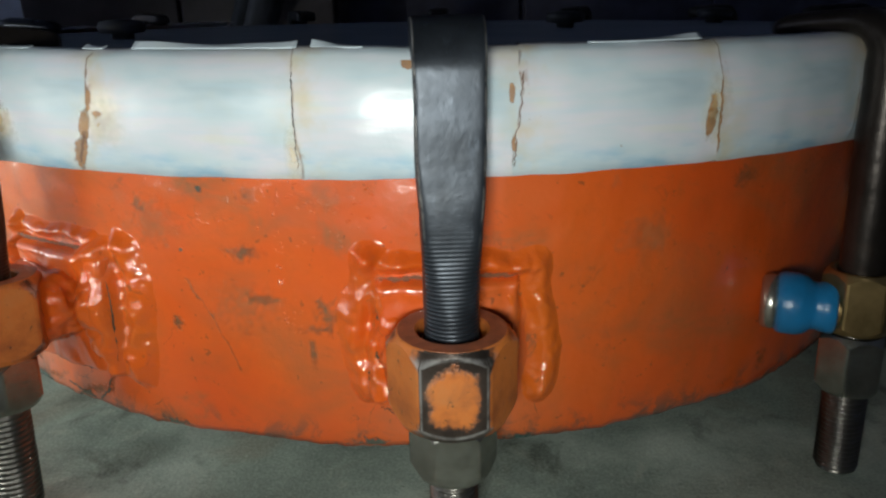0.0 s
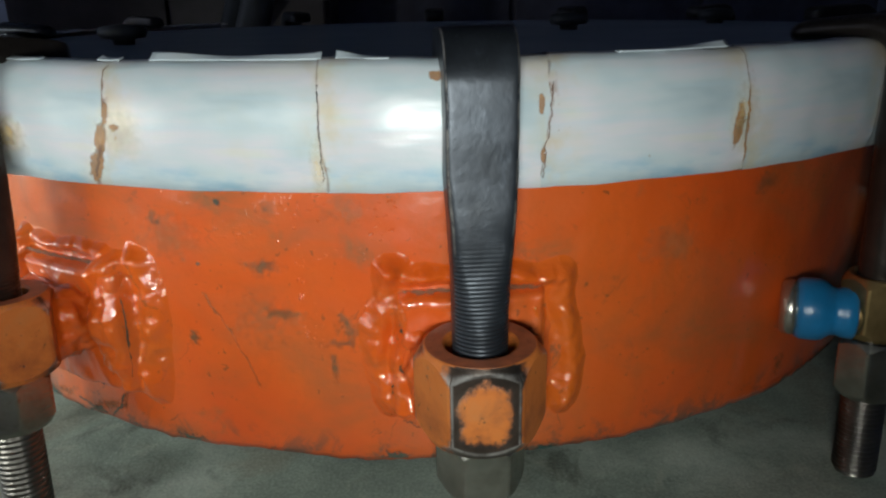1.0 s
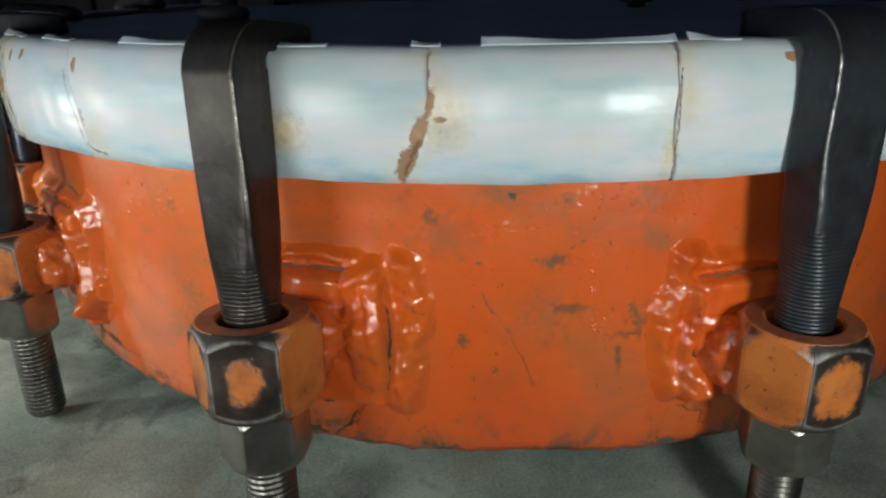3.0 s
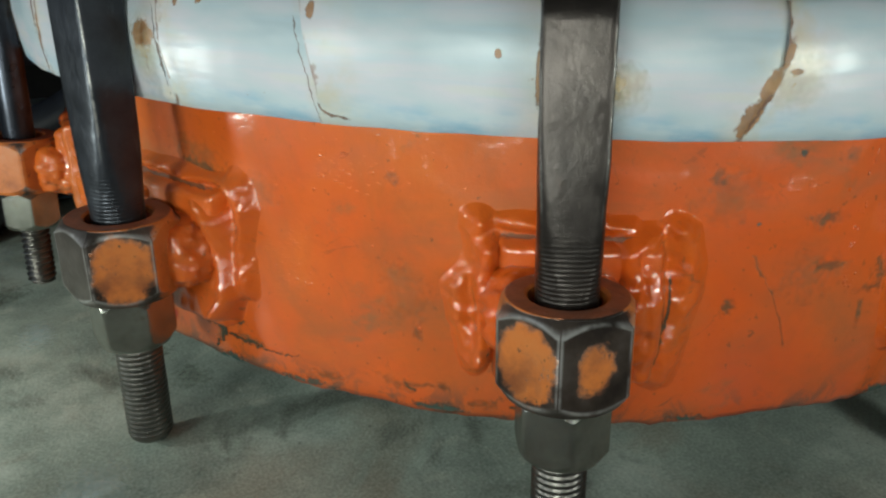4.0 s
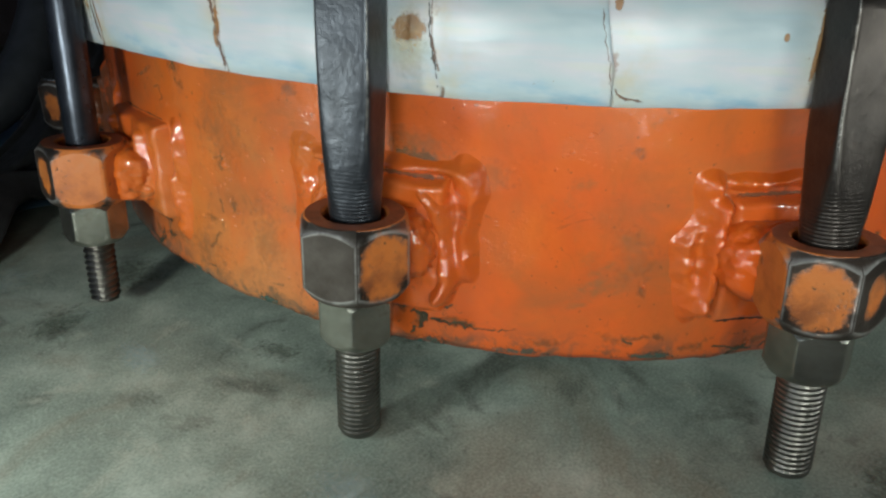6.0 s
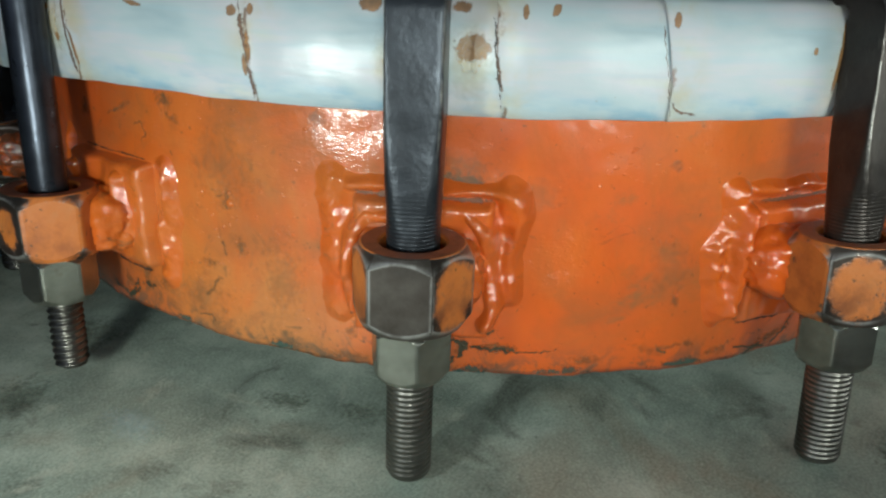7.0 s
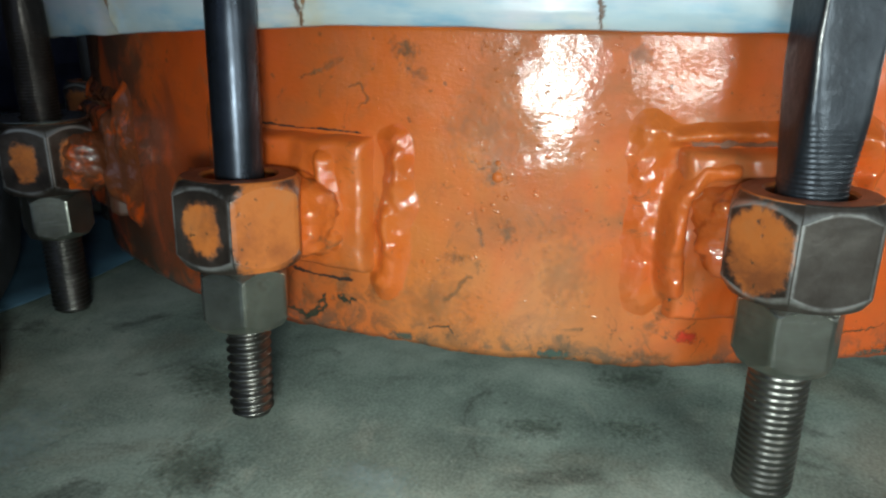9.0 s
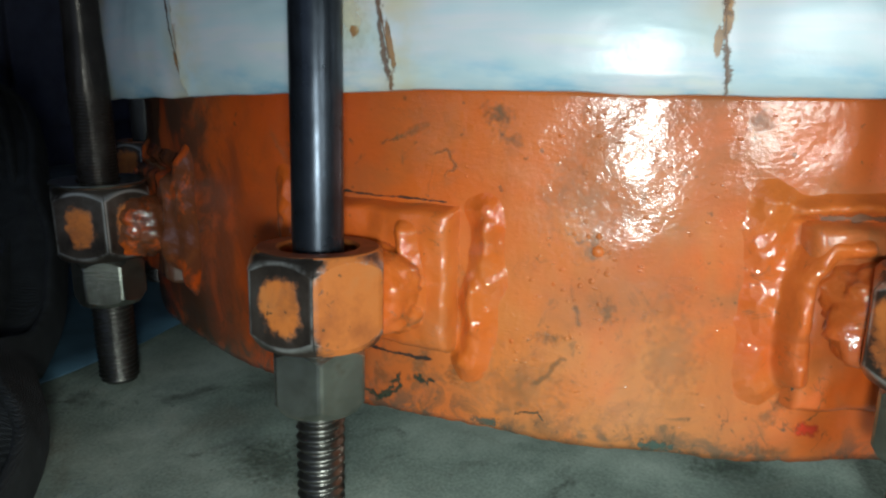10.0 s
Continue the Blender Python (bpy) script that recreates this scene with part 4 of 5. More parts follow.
# dark grime and old scratches: angle, height, width, tallness, tilt
for deg, z, w, h, tilt in ((-111.2, 0.106, 0.009, 0.008, 0), (-104.8, 0.1476, 0.022, 0.009, 0), (-98.6, 0.1145, 0.012, 0.018, 20), (-99.8, 0.094, 0.004, 0.016, 0), (-122.0, 0.052, 0.030, 0.007, 20),
                           (-119.3, 0.062, 0.006, 0.022, -25), (-93.2, 0.064, 0.014, 0.007, 0), (-59.7, 0.0588, 0.012, 0.018, 0), (-64.5, 0.1736, 0.022, 0.012, 0), (-153.2, 0.0652, 0.018, 0.007, -20),
                           (-151.5, 0.057, 0.007, 0.020, -25), (-147.8, 0.0597, 0.026, 0.006, -6), (-133.2, 0.086, 0.005, 0.014, 15), (-134.6, 0.0551, 0.022, 0.006, -20), (-135.0, 0.163, 0.006, 0.010, 40),
                           (-171.7, 0.1275, 0.006, 0.012, 0), (-178.0, 0.1788, 0.014, 0.012, 0), (176.1, 0.170, 0.018, 0.004, 25), (174.3, 0.058, 0.018, 0.014, -30), (176.9, 0.067, 0.007, 0.020, -30),
                           (179.4, 0.0665, 0.012, 0.012, 20), (-159.6, 0.070, 0.012, 0.012, 0), (-160.2, 0.047, 0.026, 0.008, 0), (-148.0, 0.0597, 0.020, 0.006, 0), (-163.1, 0.1797, 0.010, 0.008, 0),
                           (170.0, 0.165, 0.012, 0.010, 30), (-140.5, 0.052, 0.020, 0.006, 0), (-128.5, 0.050, 0.018, 0.006, 0), (-104.0, 0.176, 0.012, 0.010, 0)):
    mark("grime_mark", drum, deg, z, w * 1.25, h * 1.25, DULL, tilt)
for deg, z, w, h, tilt in ((-120.8, 0.1460, 0.046, 0.007, 3),
                           (-151.5, 0.153, 0.036, 0.010, -12)):
    mark("scratch_mark", drum, deg, z, w * 1.5, h * 1.4, DULL, tilt)
for deg, z, w, h in ((-105.0, 0.118, 0.05, 0.03), (-98.3, 0.176, 0.03, 0.018), (-112.5, 0.160, 0.04, 0.03), (-134.0, 0.108, 0.03, 0.04), (-152.2, 0.160, 0.05, 0.02), (-145.5, 0.148, 0.03, 0.02),
                     (-171.9, 0.145, 0.05, 0.05), (-175.5, 0.064, 0.06, 0.024), (-166.5, 0.090, 0.03, 0.06), (179.0, 0.105, 0.02, 0.05), (-74.0, 0.150, 0.04, 0.03)):
    mark("rubbed_patch", drum, deg, z, w, h, RUB)
for deg, z, w in ((-96.0, 0.045, 0.03), (-132.0, 0.045, 0.05), (-143.0, 0.045, 0.05), (-150.0, 0.046, 0.03), (-113.0, 0.045, 0.04), (-167.0, 0.046, 0.03), (-178.0, 0.046, 0.03), (-84.0, 0.045, 0.03)):
    mark("old_paint_chip", drum, deg, z, w, 0.009, TEAL)
for deg, z, size in ((-107.8, 0.1781, 0.0055), (-110.0, 0.1466, 0.004)):
    mark("paint_speck", drum, deg, z, size, size, TEAL)
for deg, z, w, h in ((-177.9, 0.1772, 0.011, 0.012), (-176.9, 0.1697, 0.012, 0.006), (-111.3, 0.1066, 0.007, 0.008), (-99.9, 0.0982, 0.004, 0.010), (-96.2, 0.0909, 0.006, 0.008), (-105.0, 0.1462, 0.016, 0.009),
                     (-113.5, 0.1679, 0.008, 0.014), (-99.5, 0.1087, 0.024, 0.005), (-103.7, 0.1230, 0.016, 0.008), (-170.6, 0.103, 0.008, 0.014), (-159.3, 0.0715, 0.011, 0.009), (-160.6, 0.0620, 0.012, 0.008), (-174.2, 0.0888, 0.014, 0.006)):
    mark("grease_spot", drum, deg, z, w * 1.3, h * 1.3, GRIME)


def spatter(deg, z, size, material):
    """A bead of weld spatter under the paint."""
    rings, around = 7, 14
    verts = []
    for i in range(rings):
        f = math.pi / 2 * i / (rings - 1)
        for j in range(around):
            g = 2 * math.pi * j / around
            k = 1 + 0.25 * n3(deg, z * 40, j * 0.4, 1.3)
            t, h = size * k * math.cos(f) * math.cos(g), size * k * math.cos(f) * math.sin(g)
            verts.append(polar(RING_R - 0.0006 + 0.7 * size * math.sin(f), deg + math.degrees(t / RING_R), z + h))
    return mesh_object("weld_spatter", verts, grid_faces(rings, around, False, True), material, drum)


for deg, z, size in ((-171.4, 0.1272, 0.0030), (-172.9, 0.1335, 0.0013), (-168.0, 0.150, 0.0012), (-165.5, 0.115, 0.0010), (-141.0, 0.152, 0.0012), (-136.5, 0.128, 0.0010),
                     (-133.0, 0.088, 0.0011), (-103.4, 0.160, 0.0011), (-99.6, 0.150, 0.0012), (-97.2, 0.128, 0.0013), (-100.5, 0.104, 0.0010), (-176.5, 0.085, 0.0012), (-174.0, 0.112, 0.0010)):
    spatter(deg, z, size, WELD)
ball = []
for i in range(9):
    for j in range(16):
        f, g = math.pi * (i + 0.02) / 8.04, 2 * math.pi * j / 16
        c = polar(0.3985, 177.0, 0.1134)
        ball.append((c[0] + 0.0021 * math.sin(f) * math.cos(g), c[1] + 0.0021 * math.sin(f) * math.sin(g), c[2] + 0.0021 * math.cos(f)))
mesh_object("weld_spatter", ball, grid_faces(9, 16, False, True), CHROME, drum, "bright bare bead of weld spatter")
mark("red_smear", drum, -158.0, 0.0575, 0.014, 0.009, RED)


def droplets(spots, seed):
    """Small blisters and drops in the paint: each spot gives a stretch of angle and height, how many, and their half width, half height and rise."""
    rng = random.Random(seed)
    rings, around = 4, 9
    verts, faces = [], []
    for d0, d1, z0, z1, count, wide, tall, rise in spots:
        for _ in range(count):
            f = rng.random()
            deg, z = d0 + (d1 - d0) * f, z0 + (z1 - z0) * rng.random()
            size = 0.55 + 0.9 * rng.random() ** 2
            base, turn = len(verts), rng.uniform(-0.35, 0.35)
            for i in range(rings):
                q = math.pi / 2 * i / (rings - 1)
                for j in range(around):
                    g = 2 * math.pi * j / around
                    a, b = wide * size * math.cos(q) * math.cos(g), tall * size * math.cos(q) * math.sin(g)
                    t, h = a * math.cos(turn) - b * math.sin(turn), a * math.sin(turn) + b * math.cos(turn)
                    d = deg + math.degrees(t / RING_R)
                    verts.append(polar(wall_radius(*polar(RING_R, d, z + h)) - 0.00015 + rise * size * math.sin(q), d, z + h))
            faces += grid_faces(rings, around, False, True, base)
    ob = mesh_object("blistered_paint", verts, faces, ORANGE, drum)
    return tagged(ob, "glossy blisters and drops in the orange paint", kind="stuff")


droplets(((-102.3, -101.6, 0.130, 0.178, 26, 0.0007, 0.0009, 0.0005), (-102.3, -100.4, 0.106, 0.130, 16, 0.0008, 0.0008, 0.0005), (-101.5, -94.5, 0.164, 0.187, 80, 0.0012, 0.0005, 0.0004),
          (-101.0, -95.5, 0.150, 0.166, 20, 0.0010, 0.0005, 0.0004), (-113.0, -109.5, 0.150, 0.185, 16, 0.0006, 0.0006, 0.0004)), 3)
droplets(((-176.0, -164.0, 0.100, 0.186, 150, 0.0011, 0.0006, 0.0004), (-177.0, -163.0, 0.055, 0.100, 90, 0.0012, 0.0005, 0.0004), (-173.0, -170.5, 0.086, 0.160, 30, 0.0010, 0.0010, 0.0007),
          (-163.0, -128.0, 0.148, 0.186, 60, 0.0007, 0.0004, 0.0003), (-141.0, -134.5, 0.152, 0.174, 34, 0.0015, 0.0006, 0.0005), (-180.0, -177.0, 0.150, 0.185, 14, 0.0005, 0.0005, 0.0003)), 5)
# two beads of spatter on a flat of the sleeve beside the smooth bolt
for along, up, size in ((0.0025, -0.0065, 0.0013), (-0.0010, -0.0112, 0.0014)):
    flat = Matrix.Translation(Vector(polar(0.412, 173.5, 0.1083 + up))) @ Matrix.Rotation(radians(238.5), 4, "Z")
    dome = [flat @ Vector((0.0256 + 0.7 * size * math.sin(f), along + size * math.cos(f) * math.cos(g), size * math.cos(f) * math.sin(g)))
            for f in (0, 0.5, 1.0, 1.57) for g in (2 * math.pi * k / 12 for k in range(12))]
    mesh_object("weld_spatter", dome, grid_faces(4, 12, False, True), SLEEVE, drum)


def floor_mark(name, x, y, wide, deep, turn, material):
    """A thin ragged stain lying on the floor."""
    m, n = 32, 7
    verts, fade = [], []
    for i in range(n):
        q = i / (n - 1)
        for k in range(m):
            f = 2 * math.pi * k / m
            a, b = wide / 2 * q * math.cos(f), deep / 2 * q * math.sin(f)
            verts.append((x + a * math.cos(turn) - b * math.sin(turn), y + a * math.sin(turn) + b * math.cos(turn), 0.0005))
            fade.append(1 - q)
    ob = mesh_object(name, verts, grid_faces(n, m, False, True), material, floor, "", True, None, {"fade": fade})
    ob.visible_shadow = False
    return ob


for x, y, wide, deep, turn in ((-0.357, -0.076, 0.050, 0.030, 1.9), (-0.340, -0.122, 0.040, 0.026, 1.6), (-0.448, 0.060, 0.060, 0.045, 0.4), (-0.286, -0.117, 0.060, 0.030, 2.0), (-0.377, 0.099, 0.07, 0.05, 1.2), (-0.20, -0.40, 0.06, 0.03, 0.3)):
    floor_mark("oil_stain", x, y, wide, deep, turn, OIL)
for x, y, wide, deep, turn in ((-0.462, 0.150, 0.09, 0.06, 0.6), (-0.425, -0.02, 0.05, 0.03, 1.5), (-0.41, -0.21, 0.06, 0.04, 1.0)):
    floor_mark("pale_dust", x, y, wide, deep, turn, DUST)


def streak(name, parent, trail, wide, material, seed, wander=0.0012, on_tape=False, out=0.0004):
    """A thin wandering line of dirt or a crack along a trail of (angle, height) on the wall of the ring."""
    n, m = 14 * (len(trail) - 1) + 1, 5
    at = np.linspace(0, len(trail) - 1, n)
    degs, zs = np.interp(at, range(len(trail)), [p[0] % 360 for p in trail]), np.interp(at, range(len(trail)), [p[1] for p in trail])
    verts, fade = [], []
    for i in range(n):
        a, b = max(i - 1, 0), min(i + 1, n - 1)
        dx, dz = radians(degs[b] - degs[a]) * RING_R, zs[b] - zs[a]
        size = math.hypot(dx, dz) or 1.0
        nx, nz = -dz / size, dx / size
        off = wander * (n3(i * 0.17, seed, 0, 1.0) + 0.6 * n3(i * 0.5, seed, 4, 1.0))
        w = wide * (0.65 + 0.9 * abs(n3(i * 0.23, seed, 9, 1.0)))
        for k in range(m):
            s = -1 + 2 * k / (m - 1)
            t, z = off * nx + s * w * nx, zs[i] + off * nz + s * w * nz
            d = degs[i] + math.degrees(t / RING_R)
            z = max(RING_LOW + 0.001, z)
            verts.append(polar(tape_face(d, z) + 0.0012 if on_tape else wall_radius(*polar(RING_R, d, z)) + out, d, z))
            fade.append((1 - abs(s)) * min(1.0, 9 * min(i, n - 1 - i) / (n - 1)) + 0.06)
    ob = mesh_object(name, verts, grid_faces(n, m), material, parent, "", True, None, {"fade": fade})
    ob.visible_shadow = False
    return ob


for k, (trail, wide, material) in enumerate((
    ([(-110.2, 0.1328), (-108.6, 0.1185), (-107.0, 0.0996), (-105.9, 0.081)], 0.0010, DULL),
    ([(-154.1, 0.0655), (-152.1, 0.0668), (-150.6, 0.0678), (-147.9, 0.0705)], 0.0032, GREEN_BLACK),
    ([(-152.5, 0.0619), (-150.8, 0.0615), (-151.5, 0.0535), (-152.1, 0.0478)], 0.0049, GREEN_BLACK),
    ([(-150.5, 0.0602), (-148.8, 0.0593), (-146.9, 0.0575)], 0.0041, GREEN_BLACK),
    ([(-153.5, 0.150), (-151.2, 0.1534), (-149.3, 0.149)], 0.0075, DULL),
    ([(172.2, 0.0714), (175.5, 0.0713), (178.3, 0.0704)], 0.0014, CRACK),
    ([(175.8, 0.0649), (175.0, 0.0546), (173.8, 0.0470), (171.8, 0.0492), (171.2, 0.0534)], 0.0046, GREEN_BLACK),
    ([(176.9, 0.0625), (177.2, 0.0591), (178.3, 0.0616)], 0.0032, GREEN_BLACK),
    ([(-173.6, 0.137), (-172.9, 0.1319), (-172.3, 0.130)], 0.0012, DULL),
    ([(-172.7, 0.104), (-172.4, 0.1000), (-172.2, 0.0946)], 0.0016, DULL),
    ([(-173.2, 0.082), (-174.0, 0.0727), (-175.0, 0.066)], 0.0018, DULL),
    ([(177.8, 0.1619), (178.8, 0.1640), (179.4, 0.1579), (178.6, 0.1533)], 0.0010, DULL),
    ([(174.0, 0.1648), (175.0, 0.1670), (175.8, 0.1705)], 0.0014, DULL),
    ([(-147.6, 0.0585), (-145.4, 0.0570), (-142.9, 0.0587)], 0.0018, GREEN_BLACK),
    ([(-176.2, 0.052), (-175.2, 0.0545), (-174.0, 0.0515)], 0.0016, GREEN_BLACK),
    ([(-94.9, 0.0647), (-93.9, 0.0640), (-93.0, 0.060), (-92.3, 0.050)], 0.0016, GREEN_BLACK),
    ([(-99.4, 0.125), (-98.6, 0.120), (-98.9, 0.1125)], 0.0040, DULL),
    ([(-126.6, 0.0660), (-124.0, 0.0665), (-121.0, 0.0660)], 0.0013, CRACK),
    ([(-134.6, 0.0551), (-132.2, 0.0575), (-130.2, 0.0550)], 0.0030, DULL),
)):
    streak("grime_streak", drum, trail, 0.42 * wide if material is GREEN_BLACK else wide, material, 3.7 * k, 0.0026 if material is GREEN_BLACK else 0.0012)
# open joints and dirt round the pads
for k, (deg, rad, tall, mid, turn, tip, (off, half, low, high), kind) in enumerate(CLAMPS[1:6]):
    c, h = deg + off, math.degrees((half - 0.001) / RING_R)
    dark = CRACK if k == 3 else SEAM
    streak("open_joint", drum, [(c - h, high + 0.0010), (c - 0.4 * h, high + 0.0014), (c + 0.3 * h, high + 0.0014), (c + h, high + 0.0008)], 0.0010 if k == 3 else 0.0020, dark, 5.1 * k, 0.0007, False, 0.0005 if k == 3 else 0.0070)
for k in range(5):
    streak("scratch_mark", drum, [(-99.15 + 0.24 * k, 0.1165 + 0.0012 * k), (-98.75 + 0.24 * k, 0.1215 + 0.0012 * k)], 0.0006, DULL, 7.7 * k, 0.0004)
for k, (deg, low, high) in enumerate(((-116.55, 0.080, 0.118), (-116.3, 0.100, 0.130), (-128.0, 0.082, 0.094), (-160.0, 0.078, 0.090), (-94.8, 0.094, 0.102), (-94.6, 0.118, 0.124), (-95.4, 0.086, 0.092))):
    streak("crevice_dirt", drum, [(deg, low), (deg + 0.15, (low + high) / 2), (deg - 0.05, high)], 0.0011, GREEN_BLACK, 3.3 * k, 0.0008, False, 0.0098)
for k, trail in enumerate(([(-126.2, 0.0500), (-124.3, 0.0483), (-122.1, 0.0456)], [(-119.5, 0.0640), (-120.1, 0.0553), (-121.7, 0.0454)], [(-124.8, 0.0440), (-122.6, 0.0499)],
                           [(175.0, 0.0627), (175.7, 0.0551), (174.7, 0.0495), (173.5, 0.0449)], [(176.6, 0.0618), (177.1, 0.0591)],
                           [(-134.0, 0.0559), (-133.3, 0.0517)])):
    streak("grime_streak", drum, trail, 0.0013, GREEN_BLACK, 1.9 * k + 60, 0.0012)
# rust and stains on the tape; the strip by the second clamp is torn and turned up at its foot
for deg, z, w, h, tilt in ((-151.2, 0.2195, 0.018, 0.013, 0), (-114.1, 0.1985, 0.0085, 0.020, -24), (-113.3, 0.211, 0.007, 0.018, -20), (-112.6, 0.2225, 0.004, 0.012, -10), (-138.5, 0.2335, 0.004, 0.007, 0), (-127.9, 0.2207, 0.003, 0.004, 0),
                           (-148.1, 0.2347, 0.003, 0.007, 0), (-175.9, 0.2304, 0.013, 0.0028, -8), (-167.3, 0.2302, 0.006, 0.006, 0), (-165.9, 0.2312, 0.004, 0.007, 0), (-166.2, 0.214, 0.004, 0.017, 0),
                           (-157.8, 0.2355, 0.012, 0.006, 0), (-146.2, 0.2362, 0.004, 0.007, -20), (173.6, 0.2248, 0.004, 0.005, 0), (174.5, 0.2095, 0.003, 0.005, 0), (-152.0, 0.236, 0.010, 0.006, 0),
                           (-91.9, 0.2371, 0.006, 0.005, 0), (-85.8, 0.224, 0.003, 0.010, 0), (-85.6, 0.204, 0.003, 0.008, 0),
                           (-72.4, 0.211, 0.006, 0.020, 0), (-125.6, 0.2165, 0.004, 0.036, 0), (159.0, 0.1975, 0.004, 0.012, 12), (174.6, 0.2098, 0.004, 0.004, 0), (-166.5, 0.2064, 0.003, 0.012, 0),
                           (-112.0, 0.2165, 0.006, 0.0025, 0), (176.9, 0.205, 0.003, 0.022, 8)):
    mark("rust_stain", lid, deg, z, w * 1.22, h * 1.22, RUST, tilt, True)
for deg, z, w, h in ((-122.1, 0.208, 0.035, 0.028), (-121.4, 0.211, 0.022, 0.020), (-156.7, 0.2121, 0.016, 0.030), (-72.0, 0.215, 0.018, 0.036), (-111.8, 0.213, 0.028, 0.026), (174.3, 0.216, 0.026, 0.046),
                     (-151.4, 0.212, 0.024, 0.040), (-99.0, 0.200, 0.008, 0.03)):
    mark("yellow_stain", lid, deg, z, w, h, OCHRE, 0.0, True)

# dark dirt in the open seams: seam, half width, from and to up the face, tone
for k, (at, wide, low, high, tone) in enumerate(((4, 0.0004, 0.02, 0.98, CRACK), (5, 0.0012, 0.05, 0.4, SEAM), (6, 0.0020, 0.1, 0.95, SEAM), (7, 0.0004, 0.0, 0.9, SEAM), (8, 0.0007, 0.0, 0.95, CRACK), (8, 0.0013, 0.3, 0.6, SEAM),
                                                 (9, 0.0018, 0.05, 0.35, SEAM), (9, 0.0022, 0.5, 0.85, SEAM), (9, 0.0006, 0.0, 0.98, SEAM), (10, 0.0018, 0.0, 0.95, SEAM), (11, 0.0009, 0.1, 0.9, SEAM), (11, 0.0013, 0.40, 0.95, CRACK), (3, 0.0005, 0.05, 0.95, SEAM),
                                                 (2, 0.0007, 0.05, 0.8, RUST))):
    deg, lean = SEAMS[at]
    streak("seam_dirt", lid, [(deg + seam_bend(lean, u), 0.190 + 0.047 * u) for u in np.linspace(low, high, 5)], wide, tone, 2.9 * k + 1, 0.0009, True)
# the foot of one seam curls up in a rusty hook
streak("seam_dirt", lid, [(-138.2, 0.199), (-138.0, 0.1955), (-137.4, 0.1935), (-136.2, 0.1925)], 0.0010, SEAM, 41.0, 0.0004, True)

# ---------------------------------------------------------------- blue fitting at the side of the ring
fit_from, fit_to = Vector((0.1835, -0.3335, 0.1000)), Vector((0.2215, -0.3520, 0.1010))
axis_turn = (fit_to - fit_from).to_track_quat("Z", "Y").to_matrix().to_4x4()
fitting = thing("pipe_fitting", Matrix.Translation(fit_from) @ axis_turn, "blue enamelled pipe fitting with a chrome end ring", "pipe fitting")


def lathe(name, profile, material, parent, label="", m=40):
    verts = [(r * math.cos(2 * math.pi * k / m), r * math.sin(2 * math.pi * k / m), z) for r, z in profile for k in range(m)]
    return mesh_object(name, verts, grid_faces(len(profile), m, False, True), material, parent, label)


lathe("end_ring", [(0.0005, -0.003), (0.0125, -0.003), (0.0150, -0.001), (0.0156, 0.002), (0.0150, 0.0055), (0.0130, 0.006)], CHROME, fitting, "dull chrome end ring")
lathe("blue_body", [(0.0130, 0.0048), (0.0162, 0.0055), (0.0172, 0.008), (0.0172, 0.016), (0.0160, 0.0195), (0.0134, 0.0225), (0.0130, 0.025), (0.0140, 0.028), (0.0144, 0.033), (0.0130, 0.0345), (0.005, 0.0345)], BLUE, fitting)
lathe("brass_end", [(0.0110, 0.0330), (0.0112, 0.037), (0.0100, 0.0405), (0.0060, 0.0410)], BRASS, fitting, "tarnished brass end")

# ---------------------------------------------------------------- dark things behind
cabinet = thing("cabinet", pose(-0.47, 1.12, 0), "dark brown steel cabinet standing against the wall", "cabinet")
part("cabinet_body", box_bm((-0.32, -0.25, 0.06), (0.32, 0.27, 1.7), 0.008), CABINET, cabinet)
part("cabinet_door", box_bm((-0.31, -0.268, 0.08), (-0.004, -0.252, 1.68), 0.004), CABINET, cabinet)
part("cabinet_door", box_bm((0.004, -0.268, 0.08), (0.31, -0.252, 1.68), 0.004), CABINET, cabinet)
part("plinth", box_bm((-0.30, -0.22, 0.0), (0.30, 0.25, 0.058)), BLOCK, cabinet)

panel = thing("switchgear_panel", pose(0.30, 1.26, 0), "tall dark grey switchgear panel against the wall", "panel")
part("panel_body", box_bm((-0.5, -0.12, 0.0), (0.9, 0.14, 1.9), 0.01), PANEL, panel)
for k in range(3):
    part("panel_door", box_bm((-0.49 + 0.465 * k, -0.136, 0.08), (-0.04 + 0.465 * k, -0.122, 1.86), 0.004), PANEL, panel)

beam = thing("steel_post", pose(1.40, 0.40, 0), "black steel post standing by the wall", "post")
part("web", box_bm((-0.01, -0.06, 0), (0.01, 0.06, 2.9)), CABINET, beam)
part("flange", box_bm((-0.06, -0.072, 0), (0.06, -0.06, 2.9)), CABINET, beam)
part("flange", box_bm((-0.06, 0.06, 0), (0.06, 0.072, 2.9)), CABINET, beam)


def tube(name, points, radius, material, parent=None):
    """A round hose through the given points."""
    curve = bpy.data.curves.new(name, "CURVE")
    curve.dimensions, curve.bevel_depth, curve.bevel_resolution, curve.resolution_u = "3D", radius, 6, 14
    sp = curve.splines.new("NURBS")
    sp.points.add(len(points) - 1)
    for p, co in zip(sp.points, points):
        p.co = (*co, 1)
    sp.use_endpoint_u, sp.order_u = True, 4
    curve.materials.append(material)
    ob = new(name, curve)
    if parent:
        ob.parent = parent
    return ob


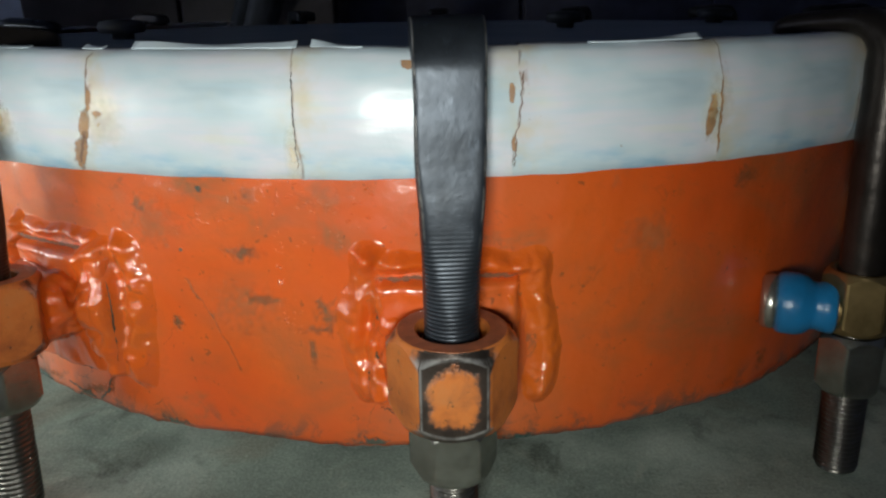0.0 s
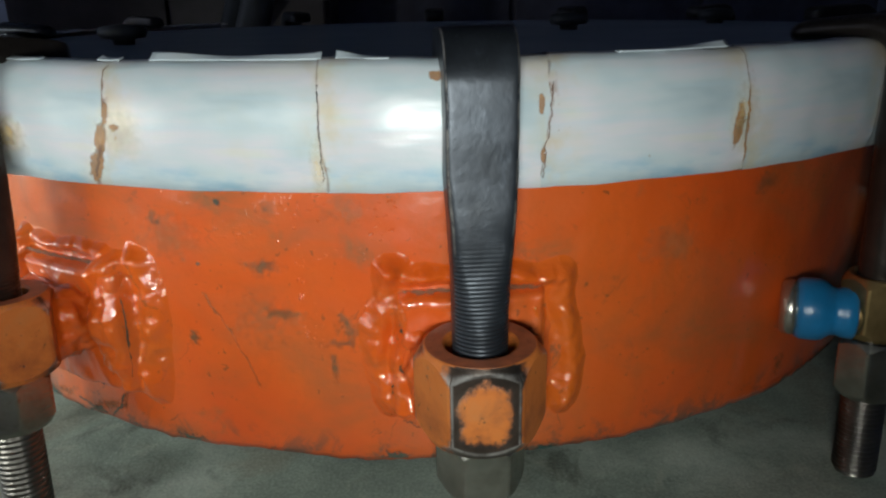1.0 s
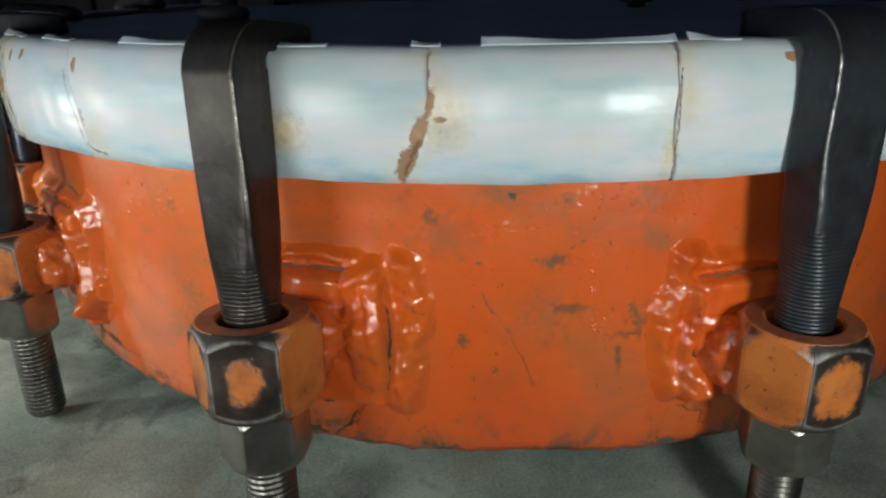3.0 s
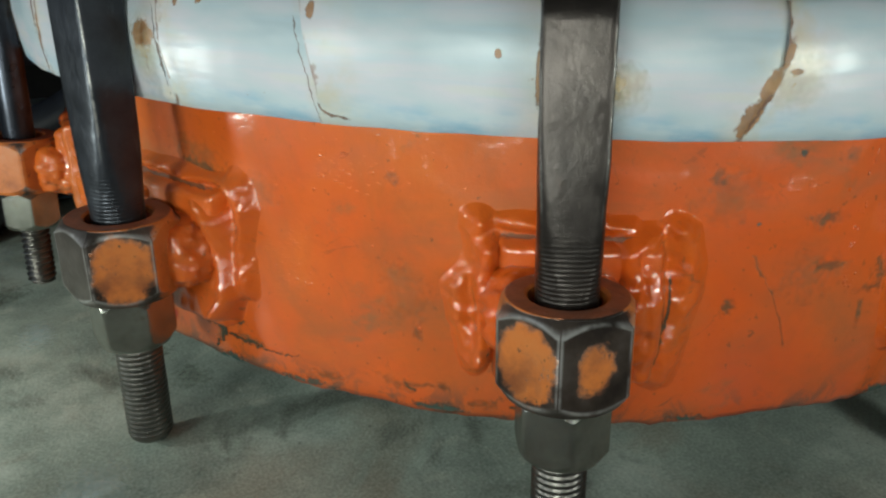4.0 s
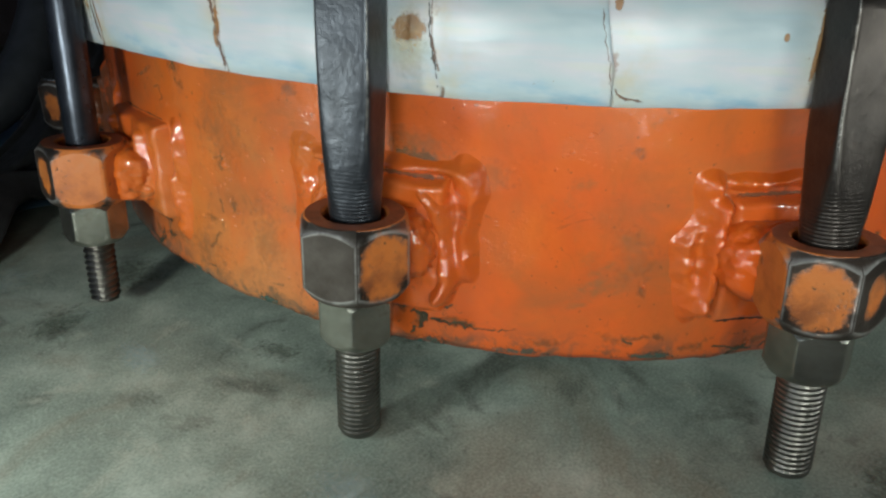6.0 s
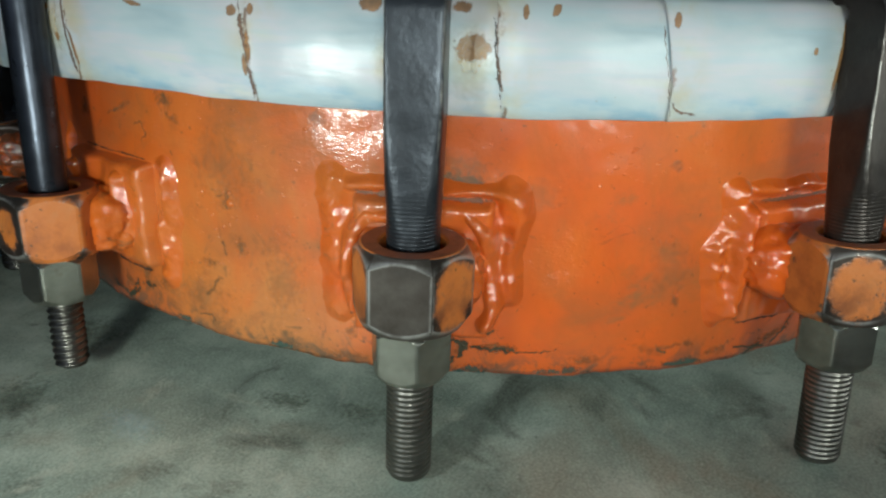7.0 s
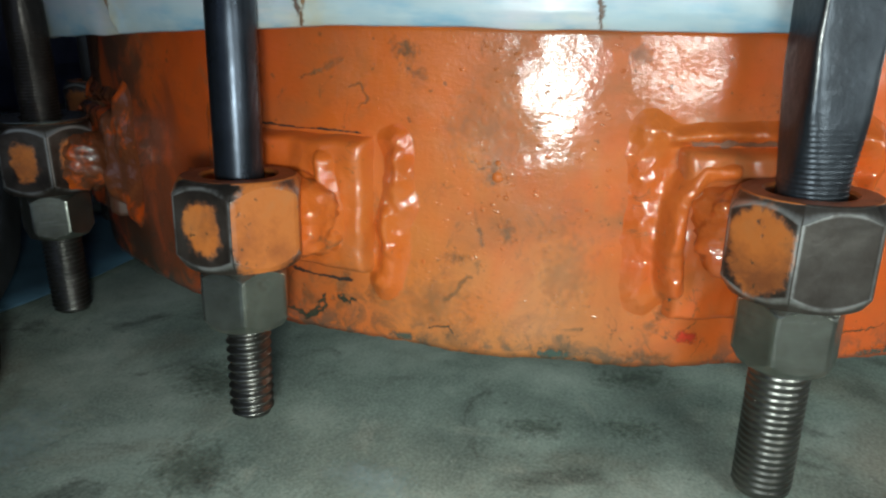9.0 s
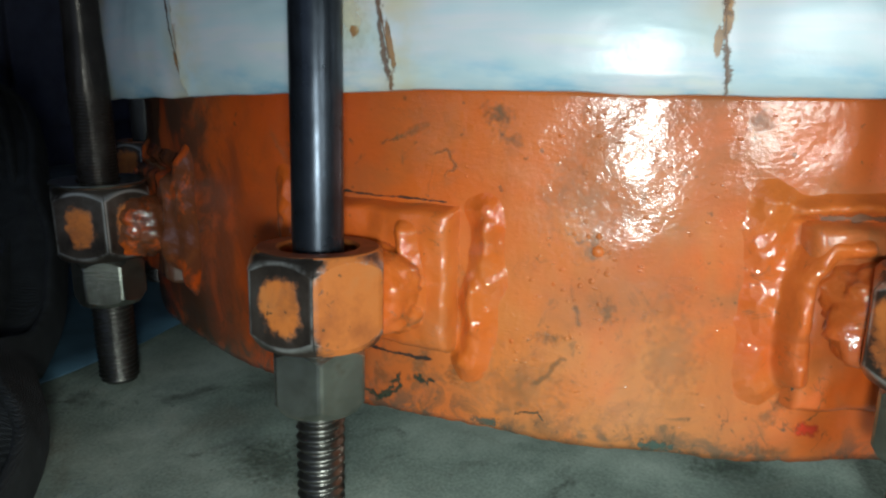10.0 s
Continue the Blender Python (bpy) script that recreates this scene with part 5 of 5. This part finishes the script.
hose = tube("hose", [(-0.75, 0.62, 0.028), (-0.52, 0.50, 0.028), (-0.40, 0.44, 0.03), (-0.30, 0.46, 0.10), (-0.235, 0.52, 0.24), (-0.23, 0.60, 0.38), (-0.30, 0.75, 0.30), (-0.42, 0.9, 0.03), (-0.6, 1.0, 0.028)], 0.026, RUBBER)
tagged(hose, "thick black rubber hose lying in a loop on the floor", "hose")

def sling(points, wide, thick):
    """A flat woven strap with thick bound edges that sags through the given points."""
    at = np.linspace(0, len(points) - 1, 70)
    mids = [Vector([float(np.interp(a, range(len(points)), [p[k] for p in points])) for k in range(3)]) for a in at]
    for _ in range(6):
        mids = [mids[0]] + [(mids[i - 1] + 2 * mids[i] + mids[i + 1]) / 4 for i in range(1, len(mids) - 1)] + [mids[-1]]
    whole = thing("canvas_sling", Matrix(), "black woven canvas lifting sling hanging down to the floor", "sling", "slings beside the vessel")
    for name, off, across, deep in (("webbing", 0.0, wide, thick), ("bound_edge", -wide, 0.0042, thick + 0.003), ("bound_edge", wide, 0.0042, thick + 0.003)):
        verts = []
        for i, mid in enumerate(mids):
            ahead = (mids[min(i + 1, 69)] - mids[max(i - 1, 0)]).normalized()
            side = ahead.cross(Vector((0.75, 0.60, -0.25))).normalized()
            face = side.cross(ahead)
            for j in range(20):
                f = 2 * math.pi * j / 20
                c, q = math.cos(f), math.sin(f)
                fold = 0.003 * n3(i * 0.12, 3 * c, q, 1.0, wide * 90) if off == 0.0 else 0.0
                verts.append(mid + side * (off + math.copysign(abs(c) ** 0.8, c) * across + fold) + face * (math.copysign(abs(q) ** 0.6, q) * deep + fold))
        mesh_object(name, verts, grid_faces(70, 20, False, True), CANVAS, whole)
    return whole


sling([(-0.52, 0.15, 0.022), (-0.456, 0.199, 0.027), (-0.411, 0.268, 0.026), (-0.346, 0.320, 0.034), (-0.298, 0.371, 0.062), (-0.266, 0.425, 0.094), (-0.225, 0.472, 0.120), (-0.18, 0.54, 0.15), (-0.16, 0.62, 0.16)], 0.022, 0.012)
sling([(-0.60, 0.20, 0.020), (-0.492, 0.232, 0.030), (-0.385, 0.319, 0.030), (-0.320, 0.390, 0.050), (-0.270, 0.440, 0.090), (-0.235, 0.490, 0.125), (-0.20, 0.55, 0.16), (-0.17, 0.63, 0.18)], 0.022, 0.013)

sheet_verts = []
for i in range(24):
    for j in range(16):
        x, y = -0.46 + 0.30 * i / 23, 0.275 + 0.34 * j / 15
        sheet_verts.append((x + 0.01 * n3(x, y, 0, 12), y + 0.012 * n3(x, y, 3, 12), 0.0035 + 0.0025 * abs(turb(x, y, 1, 14))))
sheet = mesh_object("plastic_sheet", sheet_verts, grid_faces(24, 16), BLUE_SHEET)
mod = sheet.modifiers.new("thickness", "SOLIDIFY")
mod.thickness = 0.0012
tagged(sheet, "faded blue plastic sheet lying crumpled on the floor", "sheet")

# knobs lying on the lid
for x, y, turn in ((-0.231, -0.109, 10), (0.131, -0.019, 40), (0.299, 0.055, 70)):
    knob = thing("knob", pose(x, y, 0.2385, 0, 0, turn), "black plastic knob standing on the dark lid", "knob", "knobs on the lid")
    lathe("knob_body", [(0.008, 0.0), (0.008, 0.004), (0.016, 0.005), (0.018, 0.009), (0.016, 0.013), (0.006, 0.0145), (0.0004, 0.0145)], RUBBER, knob, "", 24)
